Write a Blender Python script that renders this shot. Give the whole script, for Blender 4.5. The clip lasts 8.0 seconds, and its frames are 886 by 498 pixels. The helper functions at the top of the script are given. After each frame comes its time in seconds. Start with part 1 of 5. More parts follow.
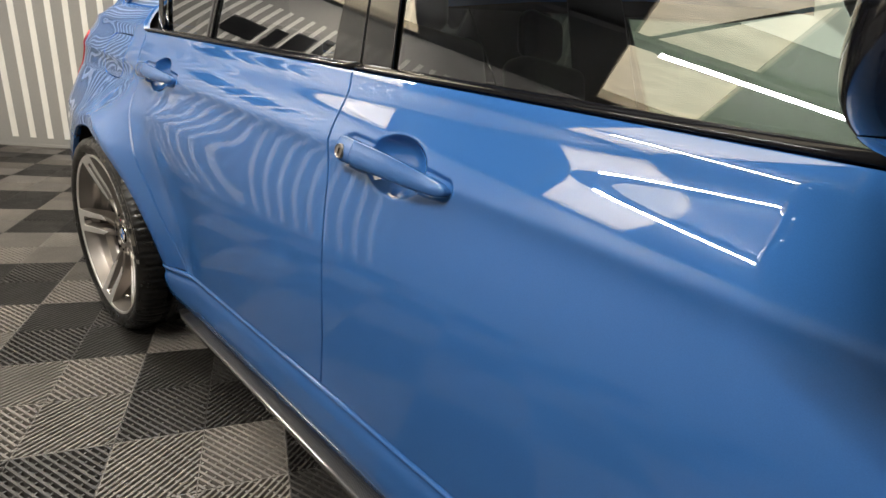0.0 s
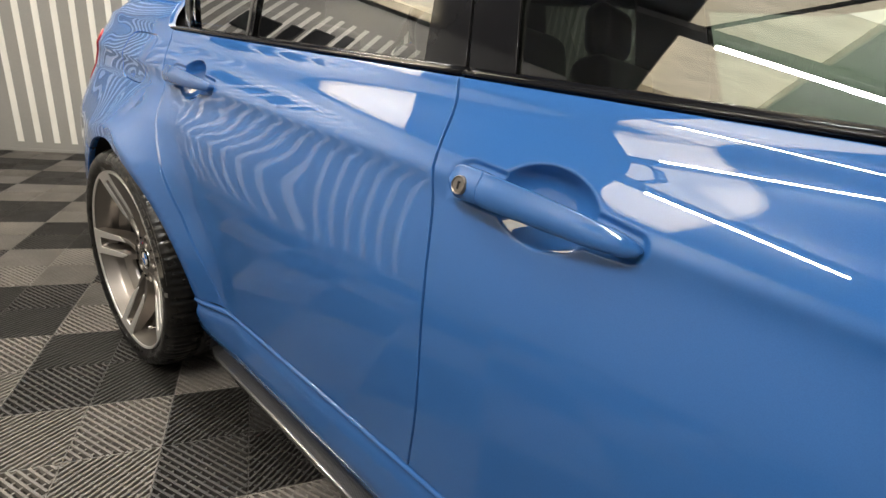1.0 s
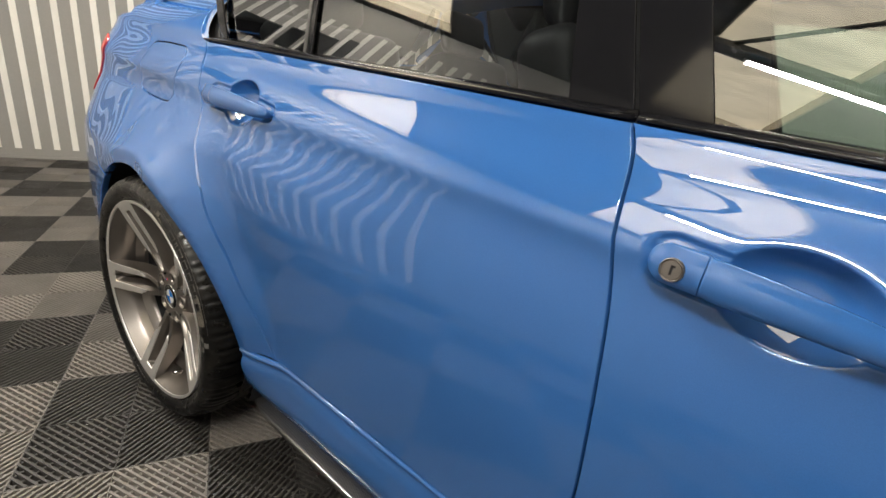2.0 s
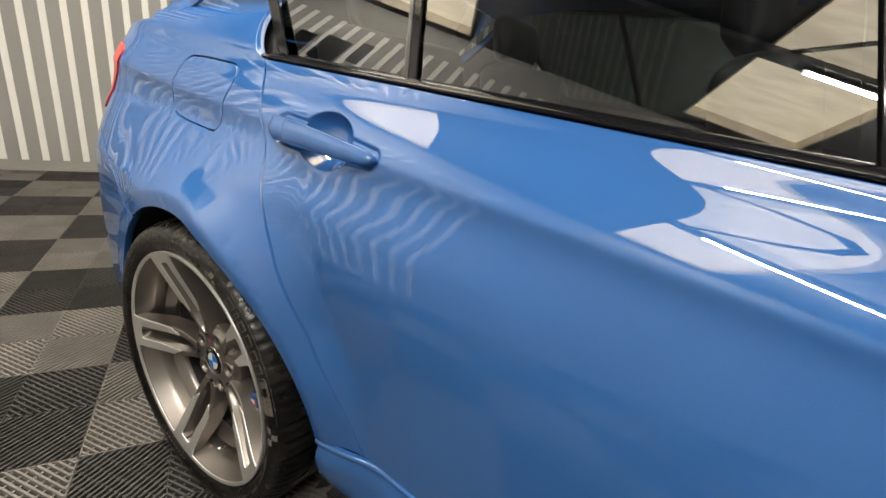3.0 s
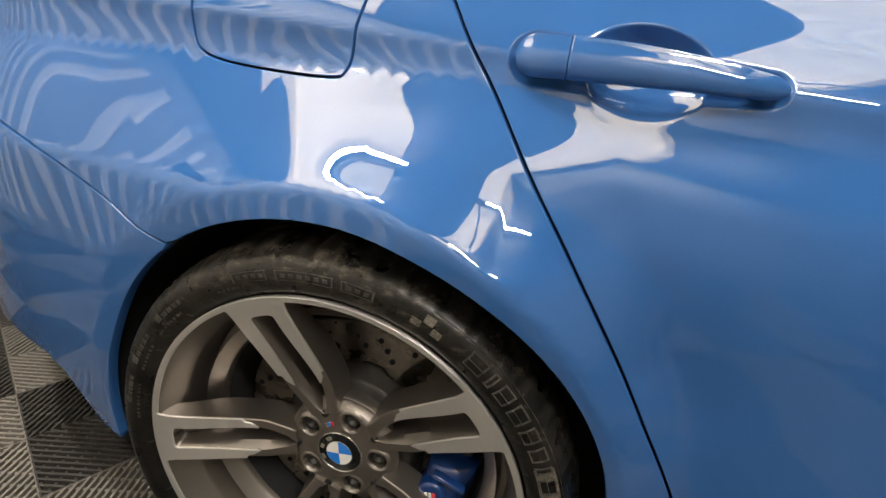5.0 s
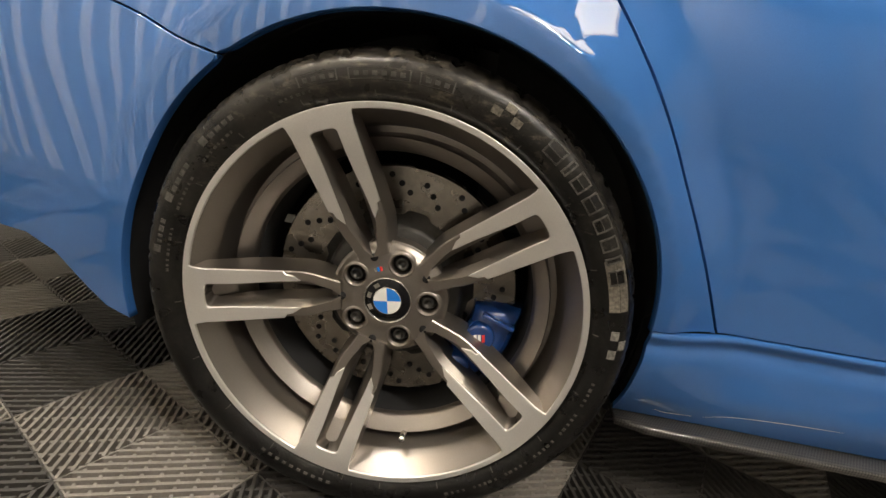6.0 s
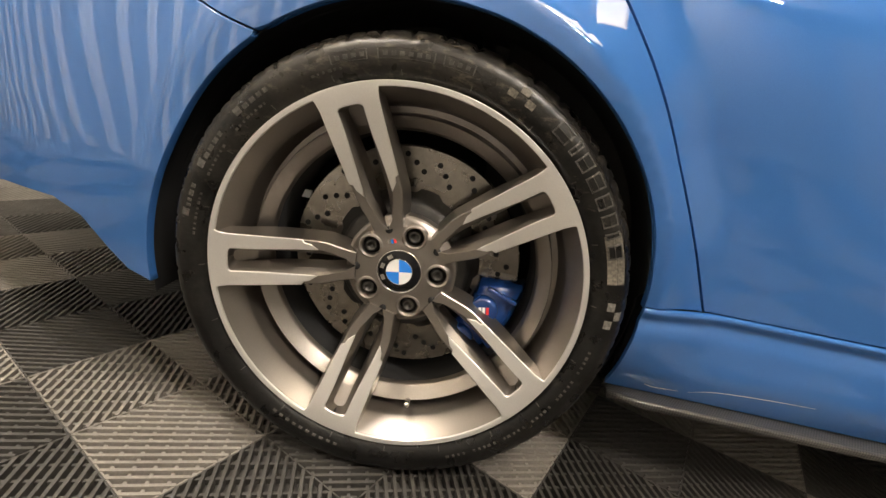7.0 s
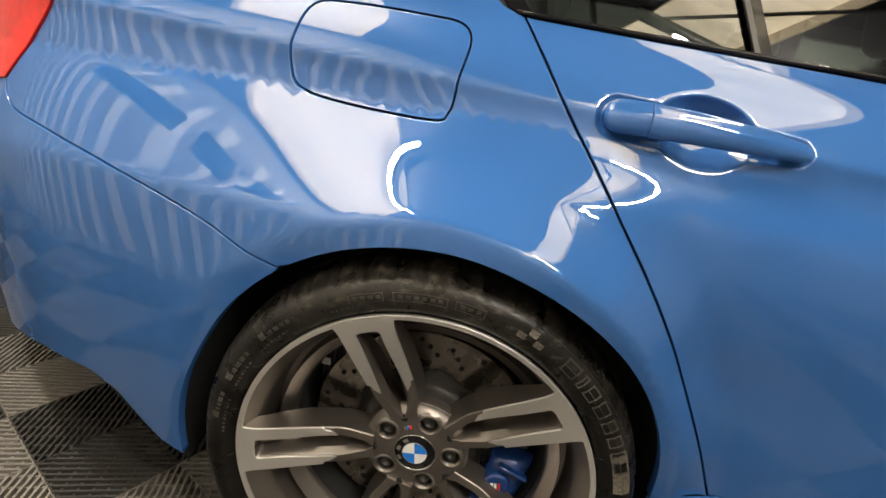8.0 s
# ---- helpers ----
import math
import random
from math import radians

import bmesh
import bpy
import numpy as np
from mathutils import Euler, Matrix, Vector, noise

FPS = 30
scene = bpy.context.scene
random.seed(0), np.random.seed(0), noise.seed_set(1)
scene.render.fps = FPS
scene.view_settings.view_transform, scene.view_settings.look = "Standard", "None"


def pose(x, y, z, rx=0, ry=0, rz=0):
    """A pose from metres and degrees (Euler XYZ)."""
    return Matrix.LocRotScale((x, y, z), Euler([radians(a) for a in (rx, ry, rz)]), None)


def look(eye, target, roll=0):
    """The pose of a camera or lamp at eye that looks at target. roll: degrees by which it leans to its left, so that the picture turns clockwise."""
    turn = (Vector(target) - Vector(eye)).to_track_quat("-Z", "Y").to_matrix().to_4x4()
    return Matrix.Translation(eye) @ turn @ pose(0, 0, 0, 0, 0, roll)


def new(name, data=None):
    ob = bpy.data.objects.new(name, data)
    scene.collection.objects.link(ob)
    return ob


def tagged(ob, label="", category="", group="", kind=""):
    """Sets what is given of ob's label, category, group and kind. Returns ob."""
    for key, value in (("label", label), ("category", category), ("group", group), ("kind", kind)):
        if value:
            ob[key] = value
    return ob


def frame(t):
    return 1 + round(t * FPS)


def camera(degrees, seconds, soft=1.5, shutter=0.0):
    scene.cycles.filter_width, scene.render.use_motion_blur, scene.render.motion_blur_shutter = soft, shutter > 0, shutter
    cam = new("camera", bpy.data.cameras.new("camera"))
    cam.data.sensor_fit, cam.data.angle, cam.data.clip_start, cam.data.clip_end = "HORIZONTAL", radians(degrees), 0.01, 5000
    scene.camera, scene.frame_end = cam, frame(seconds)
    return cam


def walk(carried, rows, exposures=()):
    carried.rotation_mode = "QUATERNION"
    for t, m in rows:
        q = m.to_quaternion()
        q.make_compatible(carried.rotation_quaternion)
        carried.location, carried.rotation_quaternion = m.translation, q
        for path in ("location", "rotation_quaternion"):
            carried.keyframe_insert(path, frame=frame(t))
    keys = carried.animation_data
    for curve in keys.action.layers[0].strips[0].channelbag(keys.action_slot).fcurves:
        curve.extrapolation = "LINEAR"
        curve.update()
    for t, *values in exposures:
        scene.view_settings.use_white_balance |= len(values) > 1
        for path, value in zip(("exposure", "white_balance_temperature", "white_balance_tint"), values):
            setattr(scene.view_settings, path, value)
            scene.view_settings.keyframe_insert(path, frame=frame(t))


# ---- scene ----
from mathutils.geometry import delaunay_2d_cdt

cam = camera(90.1, 8.0)
PATH = [
    (0, (1.801, -0.415, 0.965), (0.618, 1.05, 0.292), 7.9),
    (0.5, (1.655, -0.392, 0.97), (0.467, 1.067, 0.291), 7.6),
    (1, (1.526, -0.392, 0.96), (0.338, 1.063, 0.276), 7.5),
    (1.5, (1.393, -0.415, 0.97), (0.226, 1.056, 0.282), 7.5),
    (1.7, (1.344, -0.431, 0.977), (0.192, 1.053, 0.292), 7.7),
    (2.8, (0.971, -0.43, 1.013), (-0.098, 1.111, 0.317), 7.8),
    (3, (0.911, -0.42, 1.014), (-0.169, 1.115, 0.321), 7.8),
    (3.5, (0.745, -0.436, 1.002), (-0.317, 1.11, 0.309), 8.1),
    (4, (0.544, -0.477, 0.978), (-0.447, 1.12, 0.293), 8.8),
    (4.2, (0.474, -0.471, 0.964), (-0.476, 1.153, 0.284), 7.5),
    (5.3, (0.196, -0.468, 0.794), (-0.122, 1.393, 0.137), 6.2),
    (5.5, (0.171, -0.505, 0.738), (-0.092, 1.373, 0.102), 6.0),
    (6, (0.136, -0.584, 0.619), (-0.071, 1.307, 0.002), 7.5),
    (6.5, (0.125, -0.631, 0.574), (-0.046, 1.271, -0.018), 9.3),
    (7, (0.118, -0.643, 0.585), (-0.048, 1.261, -0.004), 10.0),
    (7.5, (0.087, -0.613, 0.702), (-0.087, 1.288, 0.105), 9.8),
    (8, (0.059, -0.583, 0.893), (-0.154, 1.3, 0.253), 9.1),
]
EXPOSURES = [(0.0, -0.21, 6500, 10), (3.0, -0.25, 6550, 10), (4.0, -0.31, 6650, 10), (5.5, -0.24, 6900, 10), (6.5, 0.42, 7100, 12), (7.0, 0.45, 7150, 12), (7.5, 0.28, 7150, 11), (8.0, -0.21, 7050, 10)]
walk(cam, [(t, look(eye, target, roll)) for t, eye, target, roll in PATH], EXPOSURES)

# ---- world and light ----
world = bpy.data.worlds.new("world")
world.use_nodes = True
scene.world = world
world.node_tree.nodes["Background"].inputs[0].default_value = (0.75, 0.82, 0.9, 1)
world.node_tree.nodes["Background"].inputs[1].default_value = 0.05
SKYLIGHT, TUBE = 5.1, 680.0

# the room stands turned against the car: u and v run along its walls
ROOM = math.radians(-26.5)
AU, AV = (math.cos(ROOM), math.sin(ROOM)), (-math.sin(ROOM), math.cos(ROOM))
WALL_U0, WALL_U1, WALL_V0, WALL_V1, CEIL = -3.38, 4.6, -1.70, 3.4, 2.92


def room(u, v, z=0.0):
    return Vector((u * AU[0] + v * AV[0], u * AU[1] + v * AV[1], z))


ROOM_M = Matrix.Rotation(ROOM, 4, "Z")


# ---- materials ----
def mat(name, colour, rough=0.5, metal=0.0, coat=0.0, grain=0.0, scale=40.0, bump=0.0, stain=0.0, stain_scale=2.0, rough_var=0.0, coat_rough=0.02, vary=0.0, spec=0.5):
    """A Principled material with variation at two scales, bump and, where asked, a shift of tone from object to object."""
    m = bpy.data.materials.new(name)
    m.use_nodes = True
    nt = m.node_tree
    p = nt.nodes["Principled BSDF"]
    p.inputs["Base Color"].default_value = (*colour, 1)
    p.inputs["Roughness"].default_value, p.inputs["Metallic"].default_value = rough, metal
    p.inputs["Coat Weight"].default_value, p.inputs["Coat Roughness"].default_value = coat, coat_rough
    p.inputs["Specular IOR Level"].default_value = spec
    tc = nt.nodes.new("ShaderNodeTexCoord")
    fac = None

    def noise_node(s, detail=4):
        n = nt.nodes.new("ShaderNodeTexNoise")
        n.inputs["Scale"].default_value, n.inputs["Detail"].default_value = s, detail
        nt.links.new(tc.outputs["Object"], n.inputs["Vector"])
        return n

    def scaled(socket, lo, hi):
        r = nt.nodes.new("ShaderNodeMapRange")
        r.inputs["From Min"].default_value, r.inputs["From Max"].default_value = 0.3, 0.7
        r.inputs["To Min"].default_value, r.inputs["To Max"].default_value = lo, hi
        nt.links.new(socket, r.inputs["Value"])
        return r.outputs["Result"]

    fine = noise_node(scale)
    if grain or stain or vary:
        value = scaled(fine.outputs["Fac"], 1 - grain, 1 + grain)
        if stain:
            big = scaled(noise_node(stain_scale, 6).outputs["Fac"], 1 - stain, 1 + stain)
            mul = nt.nodes.new("ShaderNodeMath")
            mul.operation = "MULTIPLY"
            nt.links.new(value, mul.inputs[0]), nt.links.new(big, mul.inputs[1])
            value = mul.outputs[0]
        if vary:
            info = nt.nodes.new("ShaderNodeObjectInfo")
            r = nt.nodes.new("ShaderNodeMapRange")
            r.inputs["To Min"].default_value, r.inputs["To Max"].default_value = 1 - vary, 1 + vary
            nt.links.new(info.outputs["Random"], r.inputs["Value"])
            mul = nt.nodes.new("ShaderNodeMath")
            mul.operation = "MULTIPLY"
            nt.links.new(value, mul.inputs[0]), nt.links.new(r.outputs["Result"], mul.inputs[1])
            value = mul.outputs[0]
        mix = nt.nodes.new("ShaderNodeVectorMath")
        mix.operation = "SCALE"
        mix.inputs[0].default_value = colour
        nt.links.new(value, mix.inputs["Scale"])
        nt.links.new(mix.outputs["Vector"], p.inputs["Base Color"])
    if rough_var:
        nt.links.new(scaled(noise_node(stain_scale * 2.3, 5).outputs["Fac"], max(rough - rough_var, 0.02), rough + rough_var), p.inputs["Roughness"])
    if bump:
        b = nt.nodes.new("ShaderNodeBump")
        b.inputs["Strength"].default_value, b.inputs["Distance"].default_value = bump, 0.002
        nt.links.new(fine.outputs["Fac"], b.inputs["Height"])
        nt.links.new(b.outputs["Normal"], p.inputs["Normal"])
    return m


def glow(name, colour, strength, wood=0.0):
    m = bpy.data.materials.new(name)
    m.use_nodes = True
    nt = m.node_tree
    p = nt.nodes["Principled BSDF"]
    p.inputs["Base Color"].default_value = (*colour, 1)
    p.inputs["Emission Color"].default_value = (*colour, 1)
    p.inputs["Emission Strength"].default_value = strength
    if wood:
        tc, mp, n, r = (nt.nodes.new(k) for k in ("ShaderNodeTexCoord", "ShaderNodeMapping", "ShaderNodeTexNoise", "ShaderNodeMapRange"))
        mp.inputs["Scale"].default_value = (2.0, 9.0, 2.0)
        n.inputs["Scale"].default_value, n.inputs["Detail"].default_value = 2.2, 7
        r.inputs["From Min"].default_value, r.inputs["From Max"].default_value = 0.3, 0.7
        r.inputs["To Min"].default_value, r.inputs["To Max"].default_value = strength * (1 - wood), strength * (1 + wood)
        nt.links.new(tc.outputs["Object"], mp.inputs["Vector"]), nt.links.new(mp.outputs["Vector"], n.inputs["Vector"])
        nt.links.new(n.outputs["Fac"], r.inputs["Value"]), nt.links.new(r.outputs["Result"], p.inputs["Emission Strength"])
    return m


def glass_mat(name, tint):
    m = bpy.data.materials.new(name)
    m.use_nodes = True
    nt = m.node_tree
    nt.nodes.remove(nt.nodes["Principled BSDF"])
    out = nt.nodes["Material Output"]
    clear, gloss, mix, fres = (nt.nodes.new(k) for k in ("ShaderNodeBsdfTransparent", "ShaderNodeBsdfGlossy", "ShaderNodeMixShader", "ShaderNodeFresnel"))
    clear.inputs[0].default_value = (*tint, 1)
    gloss.inputs["Roughness"].default_value = 0.0
    gloss.inputs["Color"].default_value = (1, 1, 1, 1)
    fres.inputs["IOR"].default_value = 1.72
    nt.links.new(fres.outputs[0], mix.inputs[0])
    nt.links.new(clear.outputs[0], mix.inputs[1]), nt.links.new(gloss.outputs[0], mix.inputs[2])
    nt.links.new(mix.outputs[0], out.inputs["Surface"])
    return m


def carbon_mat():
    m = mat("carbon_weave", (0.03, 0.03, 0.032), 0.4, coat=1.0, coat_rough=0.06, spec=0.4)
    nt = m.node_tree
    p = nt.nodes["Principled BSDF"]
    tc, mp, ch = (nt.nodes.new(k) for k in ("ShaderNodeTexCoord", "ShaderNodeMapping", "ShaderNodeTexChecker"))
    mp.inputs["Rotation"].default_value = (0, 0.785, 0)
    ch.inputs["Scale"].default_value = 330
    ch.inputs["Color1"].default_value, ch.inputs["Color2"].default_value = (0.006, 0.006, 0.007, 1), (0.060, 0.057, 0.053, 1)
    nt.links.new(tc.outputs["Object"], mp.inputs["Vector"]), nt.links.new(mp.outputs["Vector"], ch.inputs["Vector"])
    nt.links.new(ch.outputs["Color"], p.inputs["Base Color"])
    return m


PAINT = mat("blue_metallic_paint", (0.028, 0.109, 0.316), 0.55, 0.0, 1.0, grain=0.05, scale=900, stain=0.03, stain_scale=3, coat_rough=0.0, spec=0.0)
PAINT.node_tree.nodes["Principled BSDF"].inputs["Coat IOR"].default_value = 1.76
GLOSS_BLACK = mat("gloss_black_trim", (0.007, 0.007, 0.008), 0.08, coat=0.0, spec=0.14, stain=0.1, grain=0.05)
BARREL_SHADE = mat("matt_black_rubber", (0.012, 0.012, 0.013), 0.75, grain=0.2, scale=300, bump=0.1)
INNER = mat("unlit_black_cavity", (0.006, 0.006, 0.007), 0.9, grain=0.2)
TYRE = mat("tyre_rubber", (0.0045, 0.0042, 0.004), 0.34, grain=0.35, scale=150, bump=0.3, stain=0.5, stain_scale=14, rough_var=0.14, spec=0.30)
TYRE_MARK = mat("tyre_raised_mark", (0.050, 0.046, 0.041), 0.45, grain=0.5, scale=260, stain=0.6, stain_scale=30)
TYRE_WHITE = mat("worn_pale_tyre_print", (0.14, 0.132, 0.118), 0.6, grain=0.5, scale=260, stain=0.3, stain_scale=40)
TYRE_DUST = mat("dusty_tyre_print", (0.10, 0.088, 0.070), 0.7, grain=0.5, scale=260, stain=0.4, stain_scale=40)
ALLOY = mat("grey_alloy_paint", (0.262, 0.236, 0.214), 0.39, 0.94, 0.3, grain=0.04, scale=500, stain=0.04, stain_scale=5, rough_var=0.015, coat_rough=0.12)
MACHINED = mat("machined_alloy_face", (0.86, 0.84, 0.81), 0.38, 0.88, 0.15, grain=0.04, scale=700, stain=0.03, stain_scale=6, rough_var=0.015, coat_rough=0.12)
DISC = mat("brake_disc_steel", (0.26, 0.235, 0.205), 0.26, 0.97, grain=0.12, scale=90, stain=0.2, stain_scale=12, rough_var=0.1)
DARK_STEEL = mat("dark_steel", (0.05, 0.048, 0.045), 0.5, 0.6, grain=0.3, stain=0.3, stain_scale=15)
CALIPER = mat("blue_caliper_paint", (0.005, 0.034, 0.15), 0.25, 0.1, 0.8, grain=0.1, stain=0.15, stain_scale=20)
CHROME = mat("bright_metal", (0.7, 0.69, 0.66), 0.16, 1.0, grain=0.04)
BADGE_BLUE = mat("badge_blue", (0.01, 0.20, 0.72), 0.2, coat=1.0, grain=0.03)
BADGE_WHITE = mat("badge_white", (0.82, 0.82, 0.80), 0.2, coat=1.0, grain=0.03)
BADGE_RED = mat("badge_red", (0.65, 0.03, 0.03), 0.3, coat=0.5, grain=0.03)
LAMP_RED = mat("tail_lamp_red_lens", (0.55, 0.008, 0.004), 0.3, coat=0.5, grain=0.15, scale=60, stain=0.2, stain_scale=12)
SEAT = mat("dark_leather", (0.016, 0.016, 0.018), 0.5, grain=0.25, scale=200, bump=0.2, stain=0.2)
CABIN = mat("dark_cabin_lining", (0.020, 0.020, 0.021), 0.8, grain=0.2, scale=150, stain=0.2)


def dust_on(m, colour, scale, lo, hi, amount, stretch=(1, 1, 1), lean=0.0):
    """Dried splashes of dust with ragged edges over a material's own colour, more of them towards the top of a wheel by lean."""
    nt = m.node_tree
    p = nt.nodes["Principled BSDF"]
    base = p.inputs["Base Color"].links[0].from_socket
    tc, n, r, mx = (nt.nodes.new(k) for k in ("ShaderNodeTexCoord", "ShaderNodeTexNoise", "ShaderNodeMapRange", "ShaderNodeMix"))
    n.inputs["Scale"].default_value, n.inputs["Detail"].default_value, n.inputs["Roughness"].default_value = scale, 8, 0.72
    r.inputs["From Min"].default_value, r.inputs["From Max"].default_value, r.inputs["To Max"].default_value = lo, hi, amount
    mx.data_type = "RGBA"
    mp, sep, add_ = (nt.nodes.new(k) for k in ("ShaderNodeMapping", "ShaderNodeSeparateXYZ", "ShaderNodeMath"))
    mp.inputs["Scale"].default_value = stretch
    add_.operation, add_.inputs[1].default_value = "MULTIPLY_ADD", lean
    nt.links.new(tc.outputs["Object"], mp.inputs["Vector"]), nt.links.new(mp.outputs["Vector"], n.inputs["Vector"])
    nt.links.new(tc.outputs["Object"], sep.inputs[0]), nt.links.new(sep.outputs["Z"], add_.inputs[0]), nt.links.new(n.outputs["Fac"], add_.inputs[2])
    nt.links.new(add_.outputs[0], r.inputs["Value"])
    nt.links.new(r.outputs["Result"], mx.inputs[0]), nt.links.new(base, mx.inputs[6])
    mx.inputs[7].default_value = (*colour, 1)
    nt.links.new(mx.outputs[2], p.inputs["Base Color"])


dust_on(TYRE, (0.045, 0.040, 0.033), 12.0, 0.48, 0.78, 0.55, lean=0.36)
dust_on(TYRE, (0.110, 0.094, 0.074), 48.0, 0.64, 0.78, 0.65, stretch=(1.0, 0.5, 2.2), lean=0.36)
CARBON = carbon_mat()
GLASS_DARK = glass_mat("tinted_privacy_glass", (0.17, 0.19, 0.18))
GLASS_CLEAR = glass_mat("green_tinted_glass", (0.40, 0.46, 0.41))
TILE_LIGHT = mat("grey_tile_plastic", (0.152, 0.138, 0.122), 0.55, grain=0.12, scale=220, stain=0.22, stain_scale=6, vary=0.10, rough_var=0.1, bump=0.05)
TILE_DARK = mat("charcoal_tile_plastic", (0.033, 0.0305, 0.028), 0.5, grain=0.15, scale=220, stain=0.28, stain_scale=6, vary=0.12, rough_var=0.1, bump=0.05)
SUBFLOOR = mat("dark_concrete_slab", (0.028, 0.026, 0.024), 0.85, grain=0.3, scale=60, stain=0.3, stain_scale=3)
WALL = mat("grey_wall_board", (0.30, 0.288, 0.265), 0.7, grain=0.04, scale=120, stain=0.06, stain_scale=1.3, bump=0.05)
SLAT = mat("white_slat_paint", (0.83, 0.80, 0.74), 0.5, grain=0.03, scale=150, stain=0.05, stain_scale=5, vary=0.03)
CEILING = mat("dark_grey_ceiling", (0.13, 0.13, 0.133), 0.8, grain=0.1, scale=60, stain=0.2, stain_scale=0.8)
REVEAL = mat("cream_reveal_board", (0.62, 0.56, 0.44), 0.6, grain=0.06, stain=0.1)
PALE_WALL = mat("white_plain_wall", (0.58, 0.60, 0.55), 0.6, grain=0.03, stain=0.05)
SIGN_BLACK = mat("black_vinyl_letter", (0.008, 0.008, 0.009), 0.4, grain=0.05)
ROOFLIGHT = glow("cream_rooflight_sheet", (1.0, 0.89, 0.67), SKYLIGHT, 0.24)
LED = glow("led_tube", (1.0, 0.97, 0.93), TUBE)


# ---- mesh helpers ----
def part(name, bm, material, parent=None, label="", flat=False, sharp=0.0):
    me = bpy.data.meshes.new(name)
    bm.normal_update()
    if sharp:
        for e in bm.edges:
            e.smooth = not (e.is_manifold and e.calc_face_angle(0) > sharp)
    bm.to_mesh(me)
    bm.free()
    if not flat:
        me.polygons.foreach_set("use_smooth", [True] * len(me.polygons))
    me.materials.append(material)
    ob = new(name, me)
    ob.parent = parent
    if label:
        tagged(ob, label)
    return ob


def raw(name, verts, faces, material, parent=None, label="", normals=None, flat=False):
    me = bpy.data.meshes.new(name)
    me.from_pydata([tuple(v) for v in verts], [], faces)
    me.update()
    if not flat:
        me.polygons.foreach_set("use_smooth", [True] * len(me.polygons))
    if normals is not None:
        me.normals_split_custom_set_from_vertices([tuple(n) for n in normals])
    me.materials.append(material)
    ob = new(name, me)
    ob.parent = parent
    if label:
        tagged(ob, label)
    return ob


def box(bm, x0, x1, y0, y1, z0, z1, m=None, bevel=0.0):
    r = bmesh.ops.create_cube(bm, size=1, matrix=Matrix.Translation(((x0 + x1) / 2, (y0 + y1) / 2, (z0 + z1) / 2)) @ Matrix.Diagonal((x1 - x0, y1 - y0, z1 - z0, 1)))
    vs = r["verts"]
    if bevel:
        es = list({e for v in vs for e in v.link_edges})
        vs = list({v for f in bmesh.ops.bevel(bm, geom=es, offset=bevel, segments=2, affect="EDGES", profile=0.5)["faces"] for v in f.verts} | {v for v in vs if v.is_valid})
    if m is not None:
        bmesh.ops.transform(bm, matrix=m, verts=vs)
    return vs


def curve(points, n=8):
    """A smooth open curve (Catmull-Rom) through a few points."""
    p = [np.array(q, float) for q in points]
    p = [2 * p[0] - p[1]] + p + [2 * p[-1] - p[-2]]
    out = []
    for a, b, c, d in zip(p[:-3], p[1:-2], p[2:-1], p[3:]):
        for i in range(n):
            s = i / n
            out.append(0.5 * (2 * b + (c - a) * s + (2 * a - 5 * b + 4 * c - d) * s * s + (3 * b - a - 3 * c + d) * s ** 3))
    return out + [p[-2]]


def ring(points, n=8):
    """A smooth closed curve."""
    p = [np.array(q, float) for q in points]
    k = len(p)
    out = []
    for j in range(k):
        a, b, c, d = p[j - 1], p[j], p[(j + 1) % k], p[(j + 2) % k]
        for i in range(n):
            s = i / n
            out.append(0.5 * (2 * b + (c - a) * s + (2 * a - 5 * b + 4 * c - d) * s * s + (3 * b - a - 3 * c + d) * s ** 3))
    return out


def lathe(bm, profile, segments=96, closed=False, warp=None):
    """Turns (radius, y) stations round the y axis."""
    rows = []
    for i in range(segments):
        a = 2 * math.pi * i / segments
        row = []
        for j, (r, y) in enumerate(profile):
            rr, yy = (r, y) if warp is None else warp(i, j, r, y)
            row.append(bm.verts.new((rr * math.cos(a), yy, rr * math.sin(a))))
        rows.append(row)
    n = len(profile)
    for i in range(segments):
        a, b = rows[i], rows[(i + 1) % segments]
        for j in range(n if closed else n - 1):
            k = (j + 1) % n
            bm.faces.new((a[j], a[k], b[k], b[j]))


# ---- car body surface: y of the flank over (x, z) ----
HUB_Z, ARCH_R = 0.335, 0.374


def smooth(a, b, v):
    s = np.clip((v - a) / (b - a), 0.0, 1.0)
    return s * s * (3 - 2 * s)


